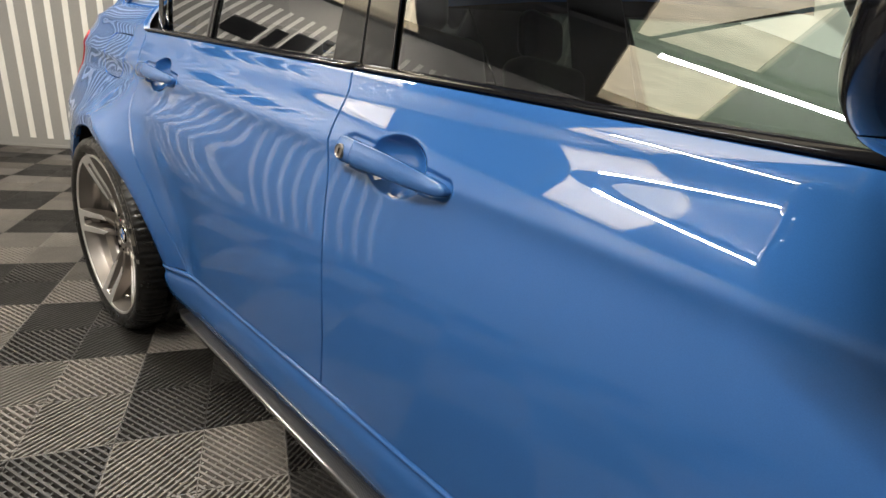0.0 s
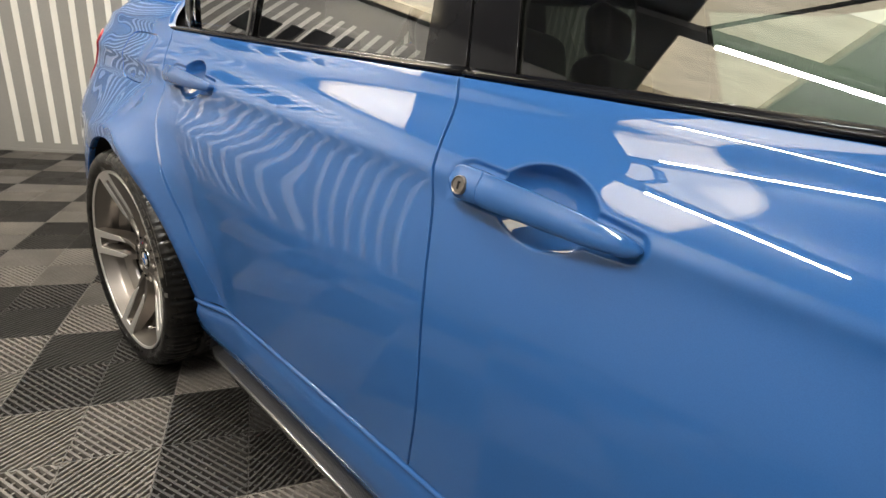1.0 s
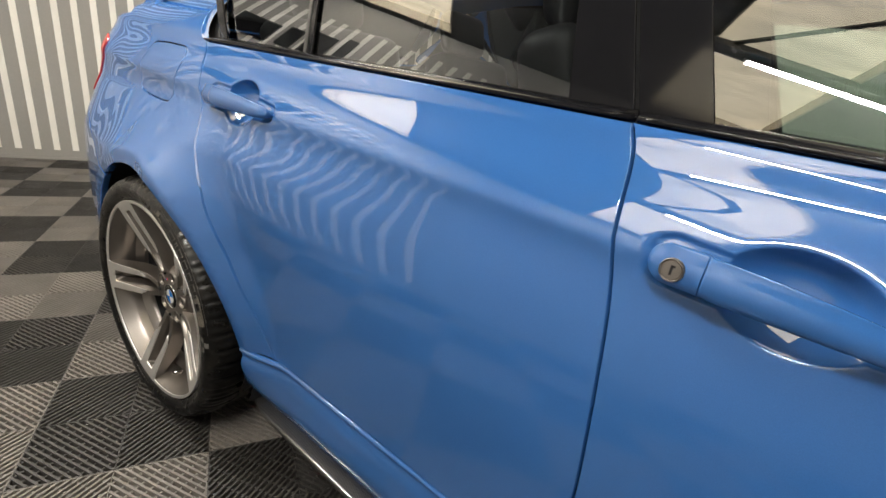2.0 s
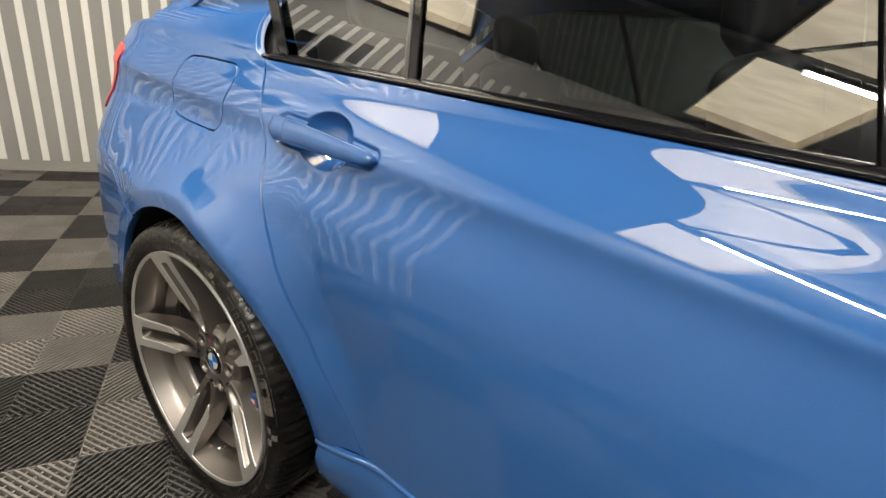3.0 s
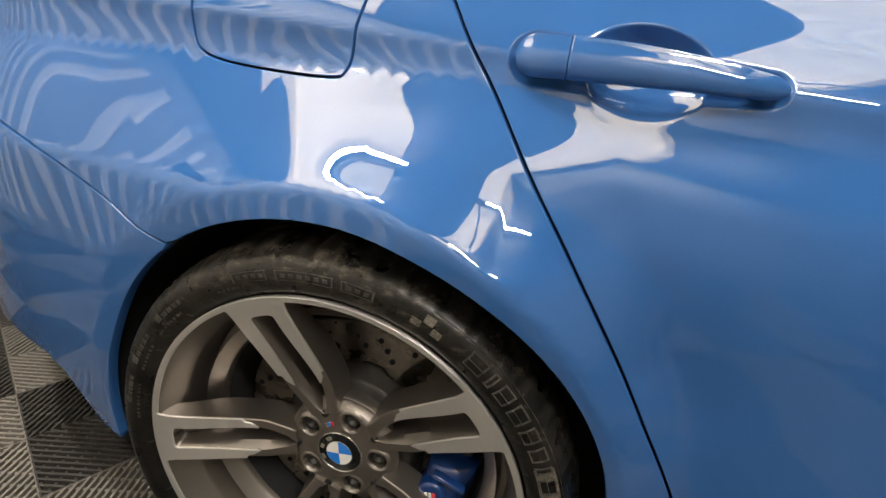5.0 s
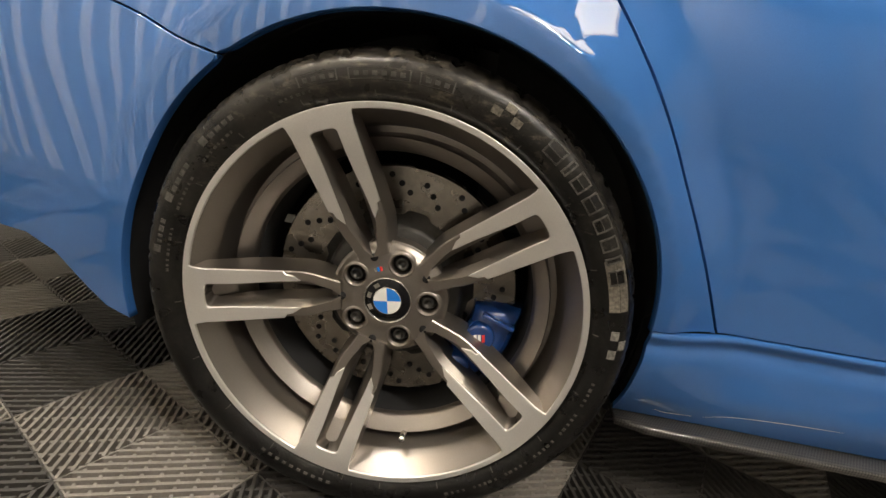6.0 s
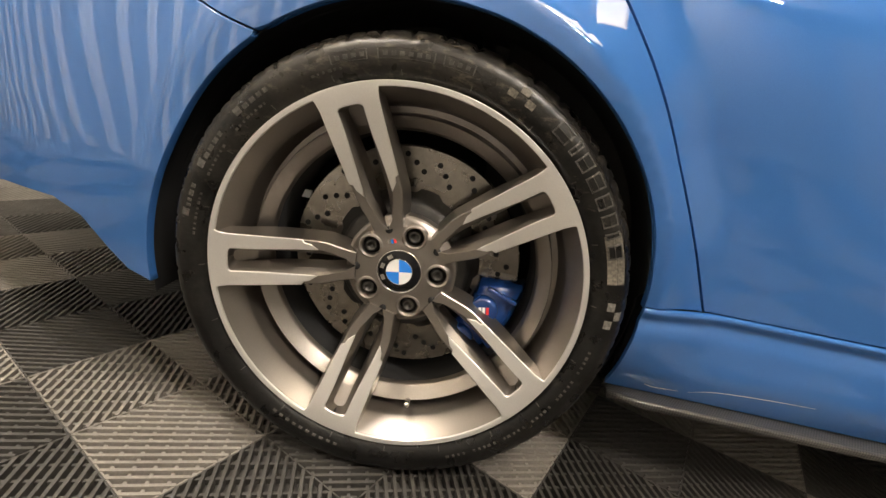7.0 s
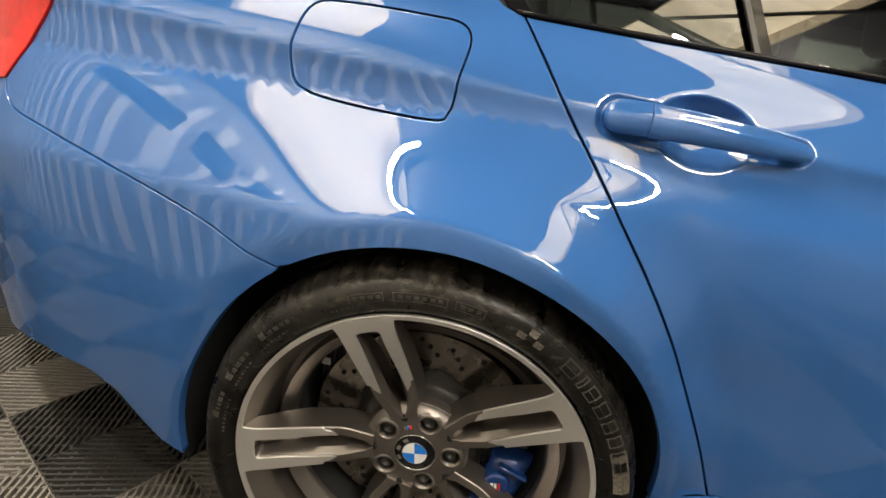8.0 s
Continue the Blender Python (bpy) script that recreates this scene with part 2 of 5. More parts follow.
def spline(xs, ys):
    """Natural cubic spline through a few stations, straight beyond them."""
    xs, ys = np.array(xs, float), np.array(ys, float)
    n, h = len(xs), np.diff(xs)
    a, b = np.eye(n), np.zeros(n)
    for i in range(1, n - 1):
        a[i, i - 1:i + 2] = h[i - 1], 2 * (h[i - 1] + h[i]), h[i]
        b[i] = 6 * ((ys[i + 1] - ys[i]) / h[i] - (ys[i] - ys[i - 1]) / h[i - 1])
    m = np.linalg.solve(a, b)

    def at(v):
        v = np.asarray(v, float)
        i = np.clip(np.searchsorted(xs, v) - 1, 0, n - 2)
        d, e, k = v - xs[i], xs[i + 1] - v, h[i]
        inside = (m[i] * e ** 3 + m[i + 1] * d ** 3) / (6 * k) + (ys[i] / k - m[i] * k / 6) * e + (ys[i + 1] / k - m[i + 1] * k / 6) * d
        s0 = (ys[1] - ys[0]) / h[0] - h[0] * m[1] / 6
        s1 = (ys[-1] - ys[-2]) / h[-1] + h[-1] * m[-2] / 6
        return np.where(v < xs[0], ys[0] + s0 * (v - xs[0]), np.where(v > xs[-1], ys[-1] + s1 * (v - xs[-1]), inside))
    return at


def crease_z(x):
    return 0.851 + (1.11 - np.asarray(x, float)) * 0.058


def belt_z(x):
    return 0.978 + (1.083 - np.asarray(x, float)) * 0.0375


PLAN = spline([-1.05, -0.83, -0.5, -0.2, 0.2, 0.7, 1.15, 1.7, 2.3], [0.245, 0.138, 0.086, 0.063, 0.053, 0.055, 0.060, 0.064, 0.074])
LOWER = spline([0.0, 0.018, 0.05, 0.105, 0.245, 0.36, 0.49, 0.70], [0.0, 0.0012, -0.003, -0.0145, -0.027, -0.024, -0.016, -0.003])


def rise(hs, slopes, n=400):
    """The height gained along a run of given slopes."""
    at = spline(hs, slopes)
    h = np.linspace(0.0, hs[-1], n)
    total = np.concatenate([[0.0], np.cumsum((at(h[1:]) + at(h[:-1])) / 2 * np.diff(h))])
    return spline(h[::5], total[::5])


UPPER = rise([0.0, 0.02, 0.04, 0.06, 0.07, 0.087, 0.10, 0.112, 0.125, 0.16, 0.20], [0.51, 0.54, 0.60, 0.655, 0.64, 0.52, 0.42, 0.44, 0.70, 1.15, 1.6])


LIP_W = [0.026, 0.021, 0.029, 0.036, 0.042, 0.042]
FADE_W = [0.095, 0.090, 0.135, 0.3033, 1.0851, 1.6]
FOOT_REAR = 0.7195


# soft swellings of the quarter panel, in millimetres, over a wide grid of smooth humps
HUMPS = np.array([
    [-0.6, -0.2, 0.3, 0.8, 1.4],
    [-0.3, 0.1, 0.5, 0.5, 0.0],
    [0.2, 0.4, 0.7, -0.1, -2.0],
    [1.3, 1.3, 0.5, -2.4, -4.9],
    [3.1, 3.5, -2.4, -8.0, -7.0],
    [2.9, -0.5, -8.7, -9.5, -5.9],
    [-1.3, -2.4, -6.7, -6.5, -4.0],
    [-3.6, -0.3, -0.4, -2.0, -2.2],
    [-1.0, 0.3, 0.8, 0.4, -0.1],
    [0.0, 0.0, 0.0, 0.0, 0.0],
])
HUMP_X, HUMP_Z, HUMP_DX, HUMP_DZ = -0.66, 0.70, 0.12, 0.055


def hump(q):
    """A smooth cubic hump, two steps wide to either side."""
    q = np.abs(q)
    return np.where(q < 1, (4 - 6 * q * q + 3 * q ** 3) / 6, np.maximum(2 - q, 0.0) ** 3 / 6)


def tuck(x, z):
    x, z = np.broadcast_arrays(np.asarray(x, float), np.asarray(z, float))
    across = hump((x[..., None] - HUMP_X) / HUMP_DX - np.arange(HUMPS.shape[0]))
    along = hump((z[..., None] - HUMP_Z) / HUMP_DZ - np.arange(HUMPS.shape[1]))
    return 0.001 * ((across @ HUMPS) * along).sum(-1)


def flank(x, z):
    """y of the side panels (outwards is minus y)."""
    x, z = np.asarray(x, float), np.asarray(z, float)
    h = crease_z(x) - z
    soft = 0.007
    low = LOWER(0.5 * (h + np.sqrt(h * h + soft * soft)))
    top = UPPER(0.5 * (np.sqrt(h * h + soft * soft) - h)) * (1 + 0.14 * (1 - smooth(0.9, 1.5, x)) * smooth(-0.1, 0.25, x))
    low = low - 0.0181 * smooth(0.03, 0.12, h) * (1 - smooth(0.15, 0.36, h)) * smooth(0.0, 0.2, x) * (1 - smooth(0.3, 0.85, x))
    low = low - 0.0059 * smooth(0.0, 0.05, h) * (1 - smooth(0.05, 0.16, h)) * smooth(-0.15, 0.05, x) * (1 - smooth(0.15, 0.5, x))
    y = PLAN(x) + low + top
    r, ang = np.hypot(x, z - HUB_Z), np.arctan2(z - HUB_Z, x)
    ang = np.where(ang < -math.pi / 2, ang + 2 * math.pi, ang)
    amount = np.interp(ang, [-0.3, 0.05, 0.6, 1.3, 2.2, 2.9, 3.6], [0.0259, 0.0349, 0.065, 0.0935, 0.0969, 0.1094, 0.1101])
    # a flat lip runs round the arch, bounded by a soft crease; beyond it the flare fades out
    lip = np.interp(ang, [0.0, 0.6, 1.0, 1.4, 2.2, 3.0], LIP_W)
    width = np.interp(ang, [0.0, 0.6, 0.95, 1.5, 2.4, 3.1], FADE_W)
    s = r - ARCH_R
    t = (s - lip) / width
    t = np.clip(0.5 * (t + np.sqrt(t * t + (0.006 / width) ** 2)), 0.0, 1.0)
    ring_z = HUB_Z + np.sqrt(np.maximum((ARCH_R + lip) ** 2 - x * x, 0.09))
    foot = np.maximum(ring_z, np.interp(x, [-0.45, -0.05, 0.15], [FOOT_REAR, FOOT_REAR + 0.008, 0.69]))
    up_z = (z - foot) / (0.874 - foot)
    up_z = np.clip(0.5 * (up_z + np.sqrt(up_z * up_z + 0.0016)), 0.0, 1.0)
    y = y - amount * (1 - t) ** 1.82 * (1 - up_z) ** 0.88 - tuck(x, z)
    return y


CUPS = ((0.303, 0.901, 0.068, 0.046), (1.290, 0.842, 0.070, 0.047))
GRIPS = ((0.169, 0.905, 0.432, 0.893), (1.160, 0.850, 1.412, 0.829))


def grip_half(s):
    """Half height of a door handle along its length: full at the cap, slender towards the tip."""
    return 0.0220 - 0.0022 * s - 0.0095 * s ** 2.4


def skin(x, z):
    """The flank with the hollows behind the door handles and the trough in which each handle sits."""
    x, z = np.asarray(x, float), np.asarray(z, float)
    y = flank(x, z)
    for (cx, cz, ax, az), (x0, z0, x1, z1) in zip(CUPS, GRIPS):
        q = np.hypot((x - cx) / ax, (z - cz + 0.06 * (x - cx)) / az)
        bowl = 1 - np.minimum(q, 1.6) ** 2.6
        cup = 0.038 * np.maximum(0.5 * (bowl + np.sqrt(bowl * bowl + 0.012)) - 0.002, 0.0)
        s = np.clip((x - x0) / (x1 - x0), 0.075, 0.95)
        d = np.hypot(x - (x0 + (x1 - x0) * s), z - (z0 + (z1 - z0) * s)) - grip_half(s)
        trough = 0.006 * (1 - smooth(-0.001, 0.009, d))
        y = y + 0.5 * (cup + trough + np.sqrt((cup - trough) ** 2 + 1e-6)) - 0.0005
    return y


def pane(x, z):
    """The side windows lean in above the belt line."""
    x, z = np.asarray(x, float), np.asarray(z, float)
    d = z - belt_z(x)
    return 0.158 + 0.365 * d + 0.277 * d * d - 0.011 * (x - 1.1) - 0.002 * (x - 1.1) ** 2


CENTRE_Y = 0.885


def sheet(name, outline, material, parent, shape, holes=(), step=0.014, fine=(), gap=0.0, lip=0.010, label="", far=False, rows_on_crease=False):
    """A panel over (x, z) on the surface shape, with a rolled edge that turns in. far: the same on the car's other side."""
    def inset(loop, d):
        loop = [np.array(p, float) for p in loop]
        k, out = len(loop), []
        area = sum(a[0] * b[1] - a[1] * b[0] for a, b in zip(loop, loop[1:] + loop[:1]))
        for i in range(k):
            t = loop[(i + 1) % k] - loop[i - 1]
            t = t / (np.linalg.norm(t) + 1e-9)
            out.append(loop[i] + np.array((-t[1], t[0])) * d * (1 if area > 0 else -1))
        return out, area

    def dense(loop):
        out = []
        for a, b in zip(loop, list(loop[1:]) + [loop[0]]):
            a, b = np.array(a, float), np.array(b, float)
            m = max(1, int(np.linalg.norm(b - a) / 0.011))
            out += [a + (b - a) * i / m for i in range(m)]
        return out

    loops = [inset(dense(outline), gap)[0]] + [inset(dense(h), -gap)[0] for h in holes]
    pts, edges = [], []
    for loop in loops:
        base = len(pts)
        pts += [tuple(p) for p in loop]
        edges += [(base + i, base + (i + 1) % len(loop)) for i in range(len(loop))]
    rim = len(pts)
    border = np.array(pts)

    def inside(px, pz):
        """Whether points lie on the panel: in its outline and in none of its holes."""
        px, pz = np.asarray(px)[:, None], np.asarray(pz)[:, None]
        good = np.ones(len(px), bool)
        for k, loop in enumerate(loops):
            a = np.array(loop)
            b = np.roll(a, -1, 0)
            hit = (((a[:, 1] > pz) != (b[:, 1] > pz)) & (px < (b[:, 0] - a[:, 0]) * (pz - a[:, 1]) / (b[:, 1] - a[:, 1] + 1e-12) + a[:, 0])).sum(1) % 2 == 1
            good &= hit if k == 0 else ~hit
        return good

    lo, hi = border[:len(loops[0])].min(0), border[:len(loops[0])].max(0)
    areas = [(lo[0], hi[0], lo[1], hi[1], step)] + list(fine)
    for k, (x0, x1, z0, z1, st) in enumerate(areas):
        gx_, gz_ = np.meshgrid(np.arange(x0 + st / 2, x1, st), np.arange(z0 + st / 2, z1, st), indexing="ij")
        gz_[1::2] += st / 2
        gx_, gz_ = gx_.ravel(), gz_.ravel()
        good = inside(gx_, gz_)
        if rows_on_crease and k == 0:
            over = gz_ - crease_z(gx_)
            good &= (np.abs(over) > 0.022) & ((over < 0.028) | (over > 0.131))
        if k == 0:
            for a, b, c, d, _ in fine:
                good &= ~((gx_ > a) & (gx_ < b) & (gz_ > c) & (gz_ < d))
        gx_, gz_ = gx_[good], gz_[good]
        for i in range(0, len(gx_), 2000):
            q = np.stack([gx_[i:i + 2000], gz_[i:i + 2000]], 1)
            far_off = np.abs(q[:, None] - border[None]).max(2).min(1) > 0.4 * st
            pts += [tuple(p) for p in q[far_off]]
    if rows_on_crease:
        # rows of points along the body crease keep it a clean line
        for h in (-0.018, -0.011, -0.006, -0.002, 0.002, 0.006, 0.011, 0.018, *np.arange(0.026, 0.128, 0.0065)):
            q = np.array([(x, float(crease_z(x)) + h) for x in np.arange(lo[0], hi[0], 0.012)])
            q = q[inside(q[:, 0], q[:, 1])]
            for a, b, c, d, _ in fine:
                q = q[~((q[:, 0] > a) & (q[:, 0] < b) & (q[:, 1] > c) & (q[:, 1] < d))]
            if len(q):
                far_off = np.abs(q[:, None] - border[None]).max(2).min(1) > 0.0045
                pts += [tuple(p) for p in q[far_off]]
    flat = [Vector(p) for p in pts]
    vs, _, tris, *_ = delaunay_2d_cdt(flat, edges, [], 0, 1e-7)
    xs, zs = np.array([v.x for v in vs]), np.array([v.y for v in vs])
    ys, e = shape(xs, zs), 5e-4
    gx = (shape(xs + e, zs) - shape(xs - e, zs)) / (2 * e)
    gz = (shape(xs, zs + e) - shape(xs, zs - e)) / (2 * e)
    nn = np.stack([gx, -np.ones_like(gx), gz], 1)
    nn /= np.linalg.norm(nn, axis=1)[:, None]
    tri = np.array([tuple(t) for t in tris])
    keep = [tuple(int(i) for i in t) for t in tri[inside(xs[tri].mean(1), zs[tri].mean(1))]]
    verts, faces, normals = list(np.stack([xs, ys, zs], 1)), keep, list(nn)
    base = 0
    for k, loop in enumerate(loops):
        out, area = inset(loop, -0.0012 if k == 0 else 0.0012)
        n = len(loop)
        side = np.array(out) - np.array(loop)
        side /= np.linalg.norm(side, axis=1)[:, None] + 1e-9
        ids = list(range(base, base + n))
        ring1 = [len(verts) + i for i in range(n)]
        for i in range(n):
            o = np.array((out[i][0], ys[base + i] + 0.0014, out[i][1]))
            verts.append(o), normals.append(np.array((side[i][0], -0.35, side[i][1])))
        ring2 = [len(verts) + i for i in range(n)]
        for i in range(n):
            o = np.array((out[i][0], ys[base + i] + lip, out[i][1]))
            verts.append(o), normals.append(np.array((side[i][0], 0.0, side[i][1])))
        for i in range(n):
            j = (i + 1) % n
            for r0, r1 in ((ids, ring1), (ring1, ring2)):
                q = (r0[i], r0[j], r1[j], r1[i])
                faces.append(q if (area > 0) == (k == 0) else q[::-1])
        base += n
    verts, normals = np.array(verts), np.array(normals)
    first3 = np.array([f[:3] for f in faces])
    a, b, c = verts[first3[:, 0]], verts[first3[:, 1]], verts[first3[:, 2]]
    turn = (np.cross(b - a, c - a) * (normals[first3].sum(1))).sum(1) < 0
    fixed = [f[::-1] if w else f for f, w in zip(faces, turn)]
    if far:
        verts = verts * (1, -1, 1) + (0, 2 * CENTRE_Y, 0)
        normals, fixed = normals * (1, -1, 1), [f[::-1] for f in fixed]
    return raw(name, verts, fixed, material, parent, label, normals)


# ---- room ----
def plain_box(name, u0, u1, v0, v1, z0, z1, material, label, category, kind="structure"):
    bm = bmesh.new()
    box(bm, u0, u1, v0, v1, z0, z1)
    ob = part(name, bm, material, flat=True)
    ob.matrix_basis = ROOM_M
    return tagged(ob, label, category, kind=kind)


plain_box("ground", WALL_U0 - 0.3, WALL_U1 + 0.3, WALL_V0 - 0.3, WALL_V1 + 0.3, -0.20, -0.018, SUBFLOOR, "dark concrete slab under the floor tiles", "floor")
WALLS = {
    "wall_rear": (WALL_U0 - 0.12, WALL_U0, WALL_V0 - 0.12, WALL_V1 + 0.12),
    "wall_front": (WALL_U1, WALL_U1 + 0.12, WALL_V0 - 0.12, WALL_V1 + 0.12),
    "wall_near": (WALL_U0, WALL_U1, WALL_V0 - 0.12, WALL_V0),
    "wall_far": (WALL_U0, WALL_U1, WALL_V1, WALL_V1 + 0.12),
}
walls = {n: plain_box(n, *r, -0.018, CEIL, WALL, "grey boarded workshop wall with white vertical slats", "wall") for n, r in WALLS.items()}
SLAT_W, SLAT_P, SLAT_T, SLAT_Z0, SLAT_Z1 = 0.042, 0.1235, 0.006, 0.078, 2.58
bm = bmesh.new()
box(bm, -SLAT_W / 2, SLAT_W / 2, -SLAT_T, SLAT_T, SLAT_Z0, SLAT_Z1, bevel=0.002)
first = part("slat", bm, SLAT, walls["wall_rear"], flat=True)
first.matrix_basis = pose(WALL_U0, -1.276, 0, rz=90)
slat_me = first.data


def slat(parent, u, v, turn):
    ob = new("slat", slat_me)
    ob.parent = parent
    ob.matrix_basis = pose(u, v, 0, rz=turn)


for i in range(-2, 38):
    v = -1.276 + SLAT_P * i
    if i and WALL_V0 + 0.05 < v < WALL_V1 - 0.05:
        slat(walls["wall_rear"], WALL_U0, v, 90)
for i in range(64):
    u = WALL_U0 + 0.07 + SLAT_P * i
    if u < WALL_U1 - 0.05:
        if u < -1.75:
            slat(walls["wall_far"], u, WALL_V1, 0)
        if u < 0.50:
            slat(walls["wall_near"], u, WALL_V0, 0)
for name, (u0, u1, v0, v1) in (("baseboard_rear", (WALL_U0, WALL_U0 + 0.012, WALL_V0, WALL_V1)), ("baseboard_near", (WALL_U0, WALL_U1, WALL_V0, WALL_V0 + 0.012))):
    plain_box(name, u0, u1, v0, v1, -0.01, 0.022, WALL, "low grey skirting strip along the wall", "baseboard")

plain_box("wall_panel_far", -1.72, WALL_U1, WALL_V1 - 0.02, WALL_V1, 0.0, CEIL, PALE_WALL, "plain white boarded stretch of wall", "wall")
# ceiling with two rooflights
LIGHTS = ((1.13, 1.86, -1.56, 1.0), (-1.45, -0.45, -1.62, 1.0))
us = sorted({WALL_U0, WALL_U1} | {u for l in LIGHTS for u in l[:2]})
vs_ = sorted({WALL_V0, WALL_V1} | {v for l in LIGHTS for v in l[2:]})
bm = bmesh.new()
for u0, u1 in zip(us[:-1], us[1:]):
    for v0, v1 in zip(vs_[:-1], vs_[1:]):
        cu, cv = (u0 + u1) / 2, (v0 + v1) / 2
        if not any(a < cu < b and c < cv < d for a, b, c, d in LIGHTS):
            box(bm, u0, u1, v0, v1, CEIL, CEIL + 0.16)
ceiling = part("ceiling", bm, CEILING, flat=True)
ceiling.matrix_basis = ROOM_M
tagged(ceiling, "dark grey workshop ceiling with rooflight openings", "ceiling", kind="structure")
for u0, u1, v0, v1 in LIGHTS:
    rl = tagged(new("rooflight"), "cream translucent rooflight sheet glowing with daylight", "rooflight", "rooflights")
    rl.matrix_basis = ROOM_M
    bm = bmesh.new()
    box(bm, u0, u1, v0, v1, CEIL + 0.10, CEIL + 0.12)
    part("translucent_sheet", bm, ROOFLIGHT, rl, flat=True)
    for r in ((u0, u0 + 0.012, v0, v1), (u1 - 0.012, u1, v0, v1), (u0 + 0.012, u1 - 0.012, v0, v0 + 0.012), (u0 + 0.012, u1 - 0.012, v1 - 0.012, v1)):
        bm = bmesh.new()
        box(bm, *r, CEIL - 0.01, CEIL + 0.10)
        part("reveal_board", bm, REVEAL, rl, flat=True)


def tube_light(u0, u1, v, z):
    ob = tagged(new("tube_light"), "slim white LED tube light under the ceiling", "ceiling light", "tube lights")
    ob.matrix_basis = ROOM_M
    bm = bmesh.new()
    bmesh.ops.create_cone(bm, cap_ends=True, segments=16, radius1=0.014, radius2=0.014, depth=u1 - u0, matrix=Matrix.Translation(((u0 + u1) / 2, v, z)) @ Matrix.Rotation(math.pi / 2, 4, "Y"))
    part("tube", bm, LED, ob)
    bm = bmesh.new()
    box(bm, u0 - 0.02, u1 + 0.02, v - 0.016, v + 0.016, z + 0.010, z + 0.030, bevel=0.004)
    part("housing", bm, DARK_STEEL, ob, flat=True)
    for s in (u0 + 0.1, u1 - 0.1):
        bm = bmesh.new()
        box(bm, s - 0.008, s + 0.008, v - 0.008, v + 0.008, z + 0.030, CEIL - (0.062 if v < 0 else 0.0))
        part("bracket", bm, DARK_STEEL, ob, flat=True)


# the last tube, over the car's far side, is unseen and added to brighten the room
for u0, v in ((-1.50, -0.71), (1.34, -0.71), (-0.2, 1.75)):
    tube_light(u0, u0 + 1.2, v, CEIL - 0.11)
bm = bmesh.new()
box(bm, -0.66, 0.66, -0.012, 0.012, CEIL - 0.022, CEIL - 0.002, Matrix.Translation((1.59, -0.29, 0)) @ Matrix.Rotation(math.radians(47), 4, "Z"))
plain_box("ceiling_beam", WALL_U0, WALL_U1, -0.752, -0.668, CEIL - 0.062, CEIL, CEILING, "dark grey steel ceiling beam carrying the tube lights", "beam")
conduit = part("cable_conduit", bm, DARK_STEEL, flat=True)
conduit.matrix_basis = ROOM_M
tagged(conduit, "thin dark cable conduit crossing below the rooflight", "conduit")

# black letters of a wall sign, too far off to read: plain bars
for u0, u1, z0, z1 in ((-1.95, -1.58, 2.02, 2.26), (-1.51, -1.38, 2.04, 2.30), (-1.32, -1.12, 2.06, 2.36), (-1.06, -0.97, 2.16, 2.42)):
    bm = bmesh.new()
    box(bm, u0, u1, WALL_V0 + 0.006, WALL_V0 + 0.02, z0, z1, bevel=0.004)
    ob = part("sign_bar", bm, SIGN_BLACK, flat=True)
    ob.matrix_basis = ROOM_M
    tagged(ob, "black sign bar fixed on the slatted wall", "sign", "wall sign bars")

# ---- car ----
car = tagged(new("car"), "blue metallic saloon car with flared rear arches and grey alloy wheels", "car")
REAR_GAP = curve([(0.043, 1.017), (0.085, 0.957), (0.117, 0.910), (0.161, 0.852), (0.216, 0.776), (0.27, 0.703), (0.332, 0.611), (0.385, 0.522), (0.434, 0.437), (0.475, 0.357)], 5)
B_GAP = curve([(1.083, 0.978), (1.10, 0.937), (1.117, 0.855), (1.141, 0.748), (1.158, 0.607), (1.163, 0.487), (1.155, 0.359)], 5)
SEAM = curve([(-0.80, 0.815), (-0.785, 0.788), (-0.752, 0.769), (-0.656, 0.750), (-0.482, 0.715), (-0.349, 0.683), (-0.271, 0.655), (-0.221, 0.642)], 4)


def arch(a0, a1, n=40):
    out = []
    for i in range(n + 1):
        a = a0 + (a1 - a0) * i / n
        r = ARCH_R + 0.035 * float(smooth(150, 200, a))
        out.append((r * math.cos(math.radians(a)), HUB_Z + r * math.sin(math.radians(a))))
    return out


FLAP = ring([(-0.262, 0.995), (-0.281, 0.947), (-0.280, 0.905), (-0.262, 0.877), (-0.195, 0.865), (-0.062, 0.861), (-0.036, 0.874), (-0.030, 0.922), (-0.024, 0.972), (-0.042, 0.995), (-0.09, 1.000), (-0.20, 1.003)], 5)
LAMP_EDGE = [(-0.80, 0.815), (-0.76, 0.880), (-0.705, 0.955), (-0.695, 0.985), (-0.72, 1.00), (-0.80, 1.01)]
WINDOW_REAR = [(0.043, 1.017), (0.012, 1.028), (0.002, 1.036), (-0.085, 1.112), (-0.16, 1.19), (-0.20, 1.25)]
quarter_line = WINDOW_REAR + [(-0.42, 1.16), (-0.60, 1.085), (-0.80, 1.072), (-0.88, 1.06), (-0.80, 1.01)] + LAMP_EDGE[::-1][1:] + SEAM[1:] + arch(125.7, 3.0)[1:] + [(0.377, 0.357), (0.475, 0.357)] + REAR_GAP[::-1][1:-1]
door_rear_line = REAR_GAP + [(x, 0.357) for x in np.arange(0.5, 1.15, 0.05)] + B_GAP[::-1] + [(x, float(belt_z(x))) for x in np.arange(1.06, 0.05, -0.04)]
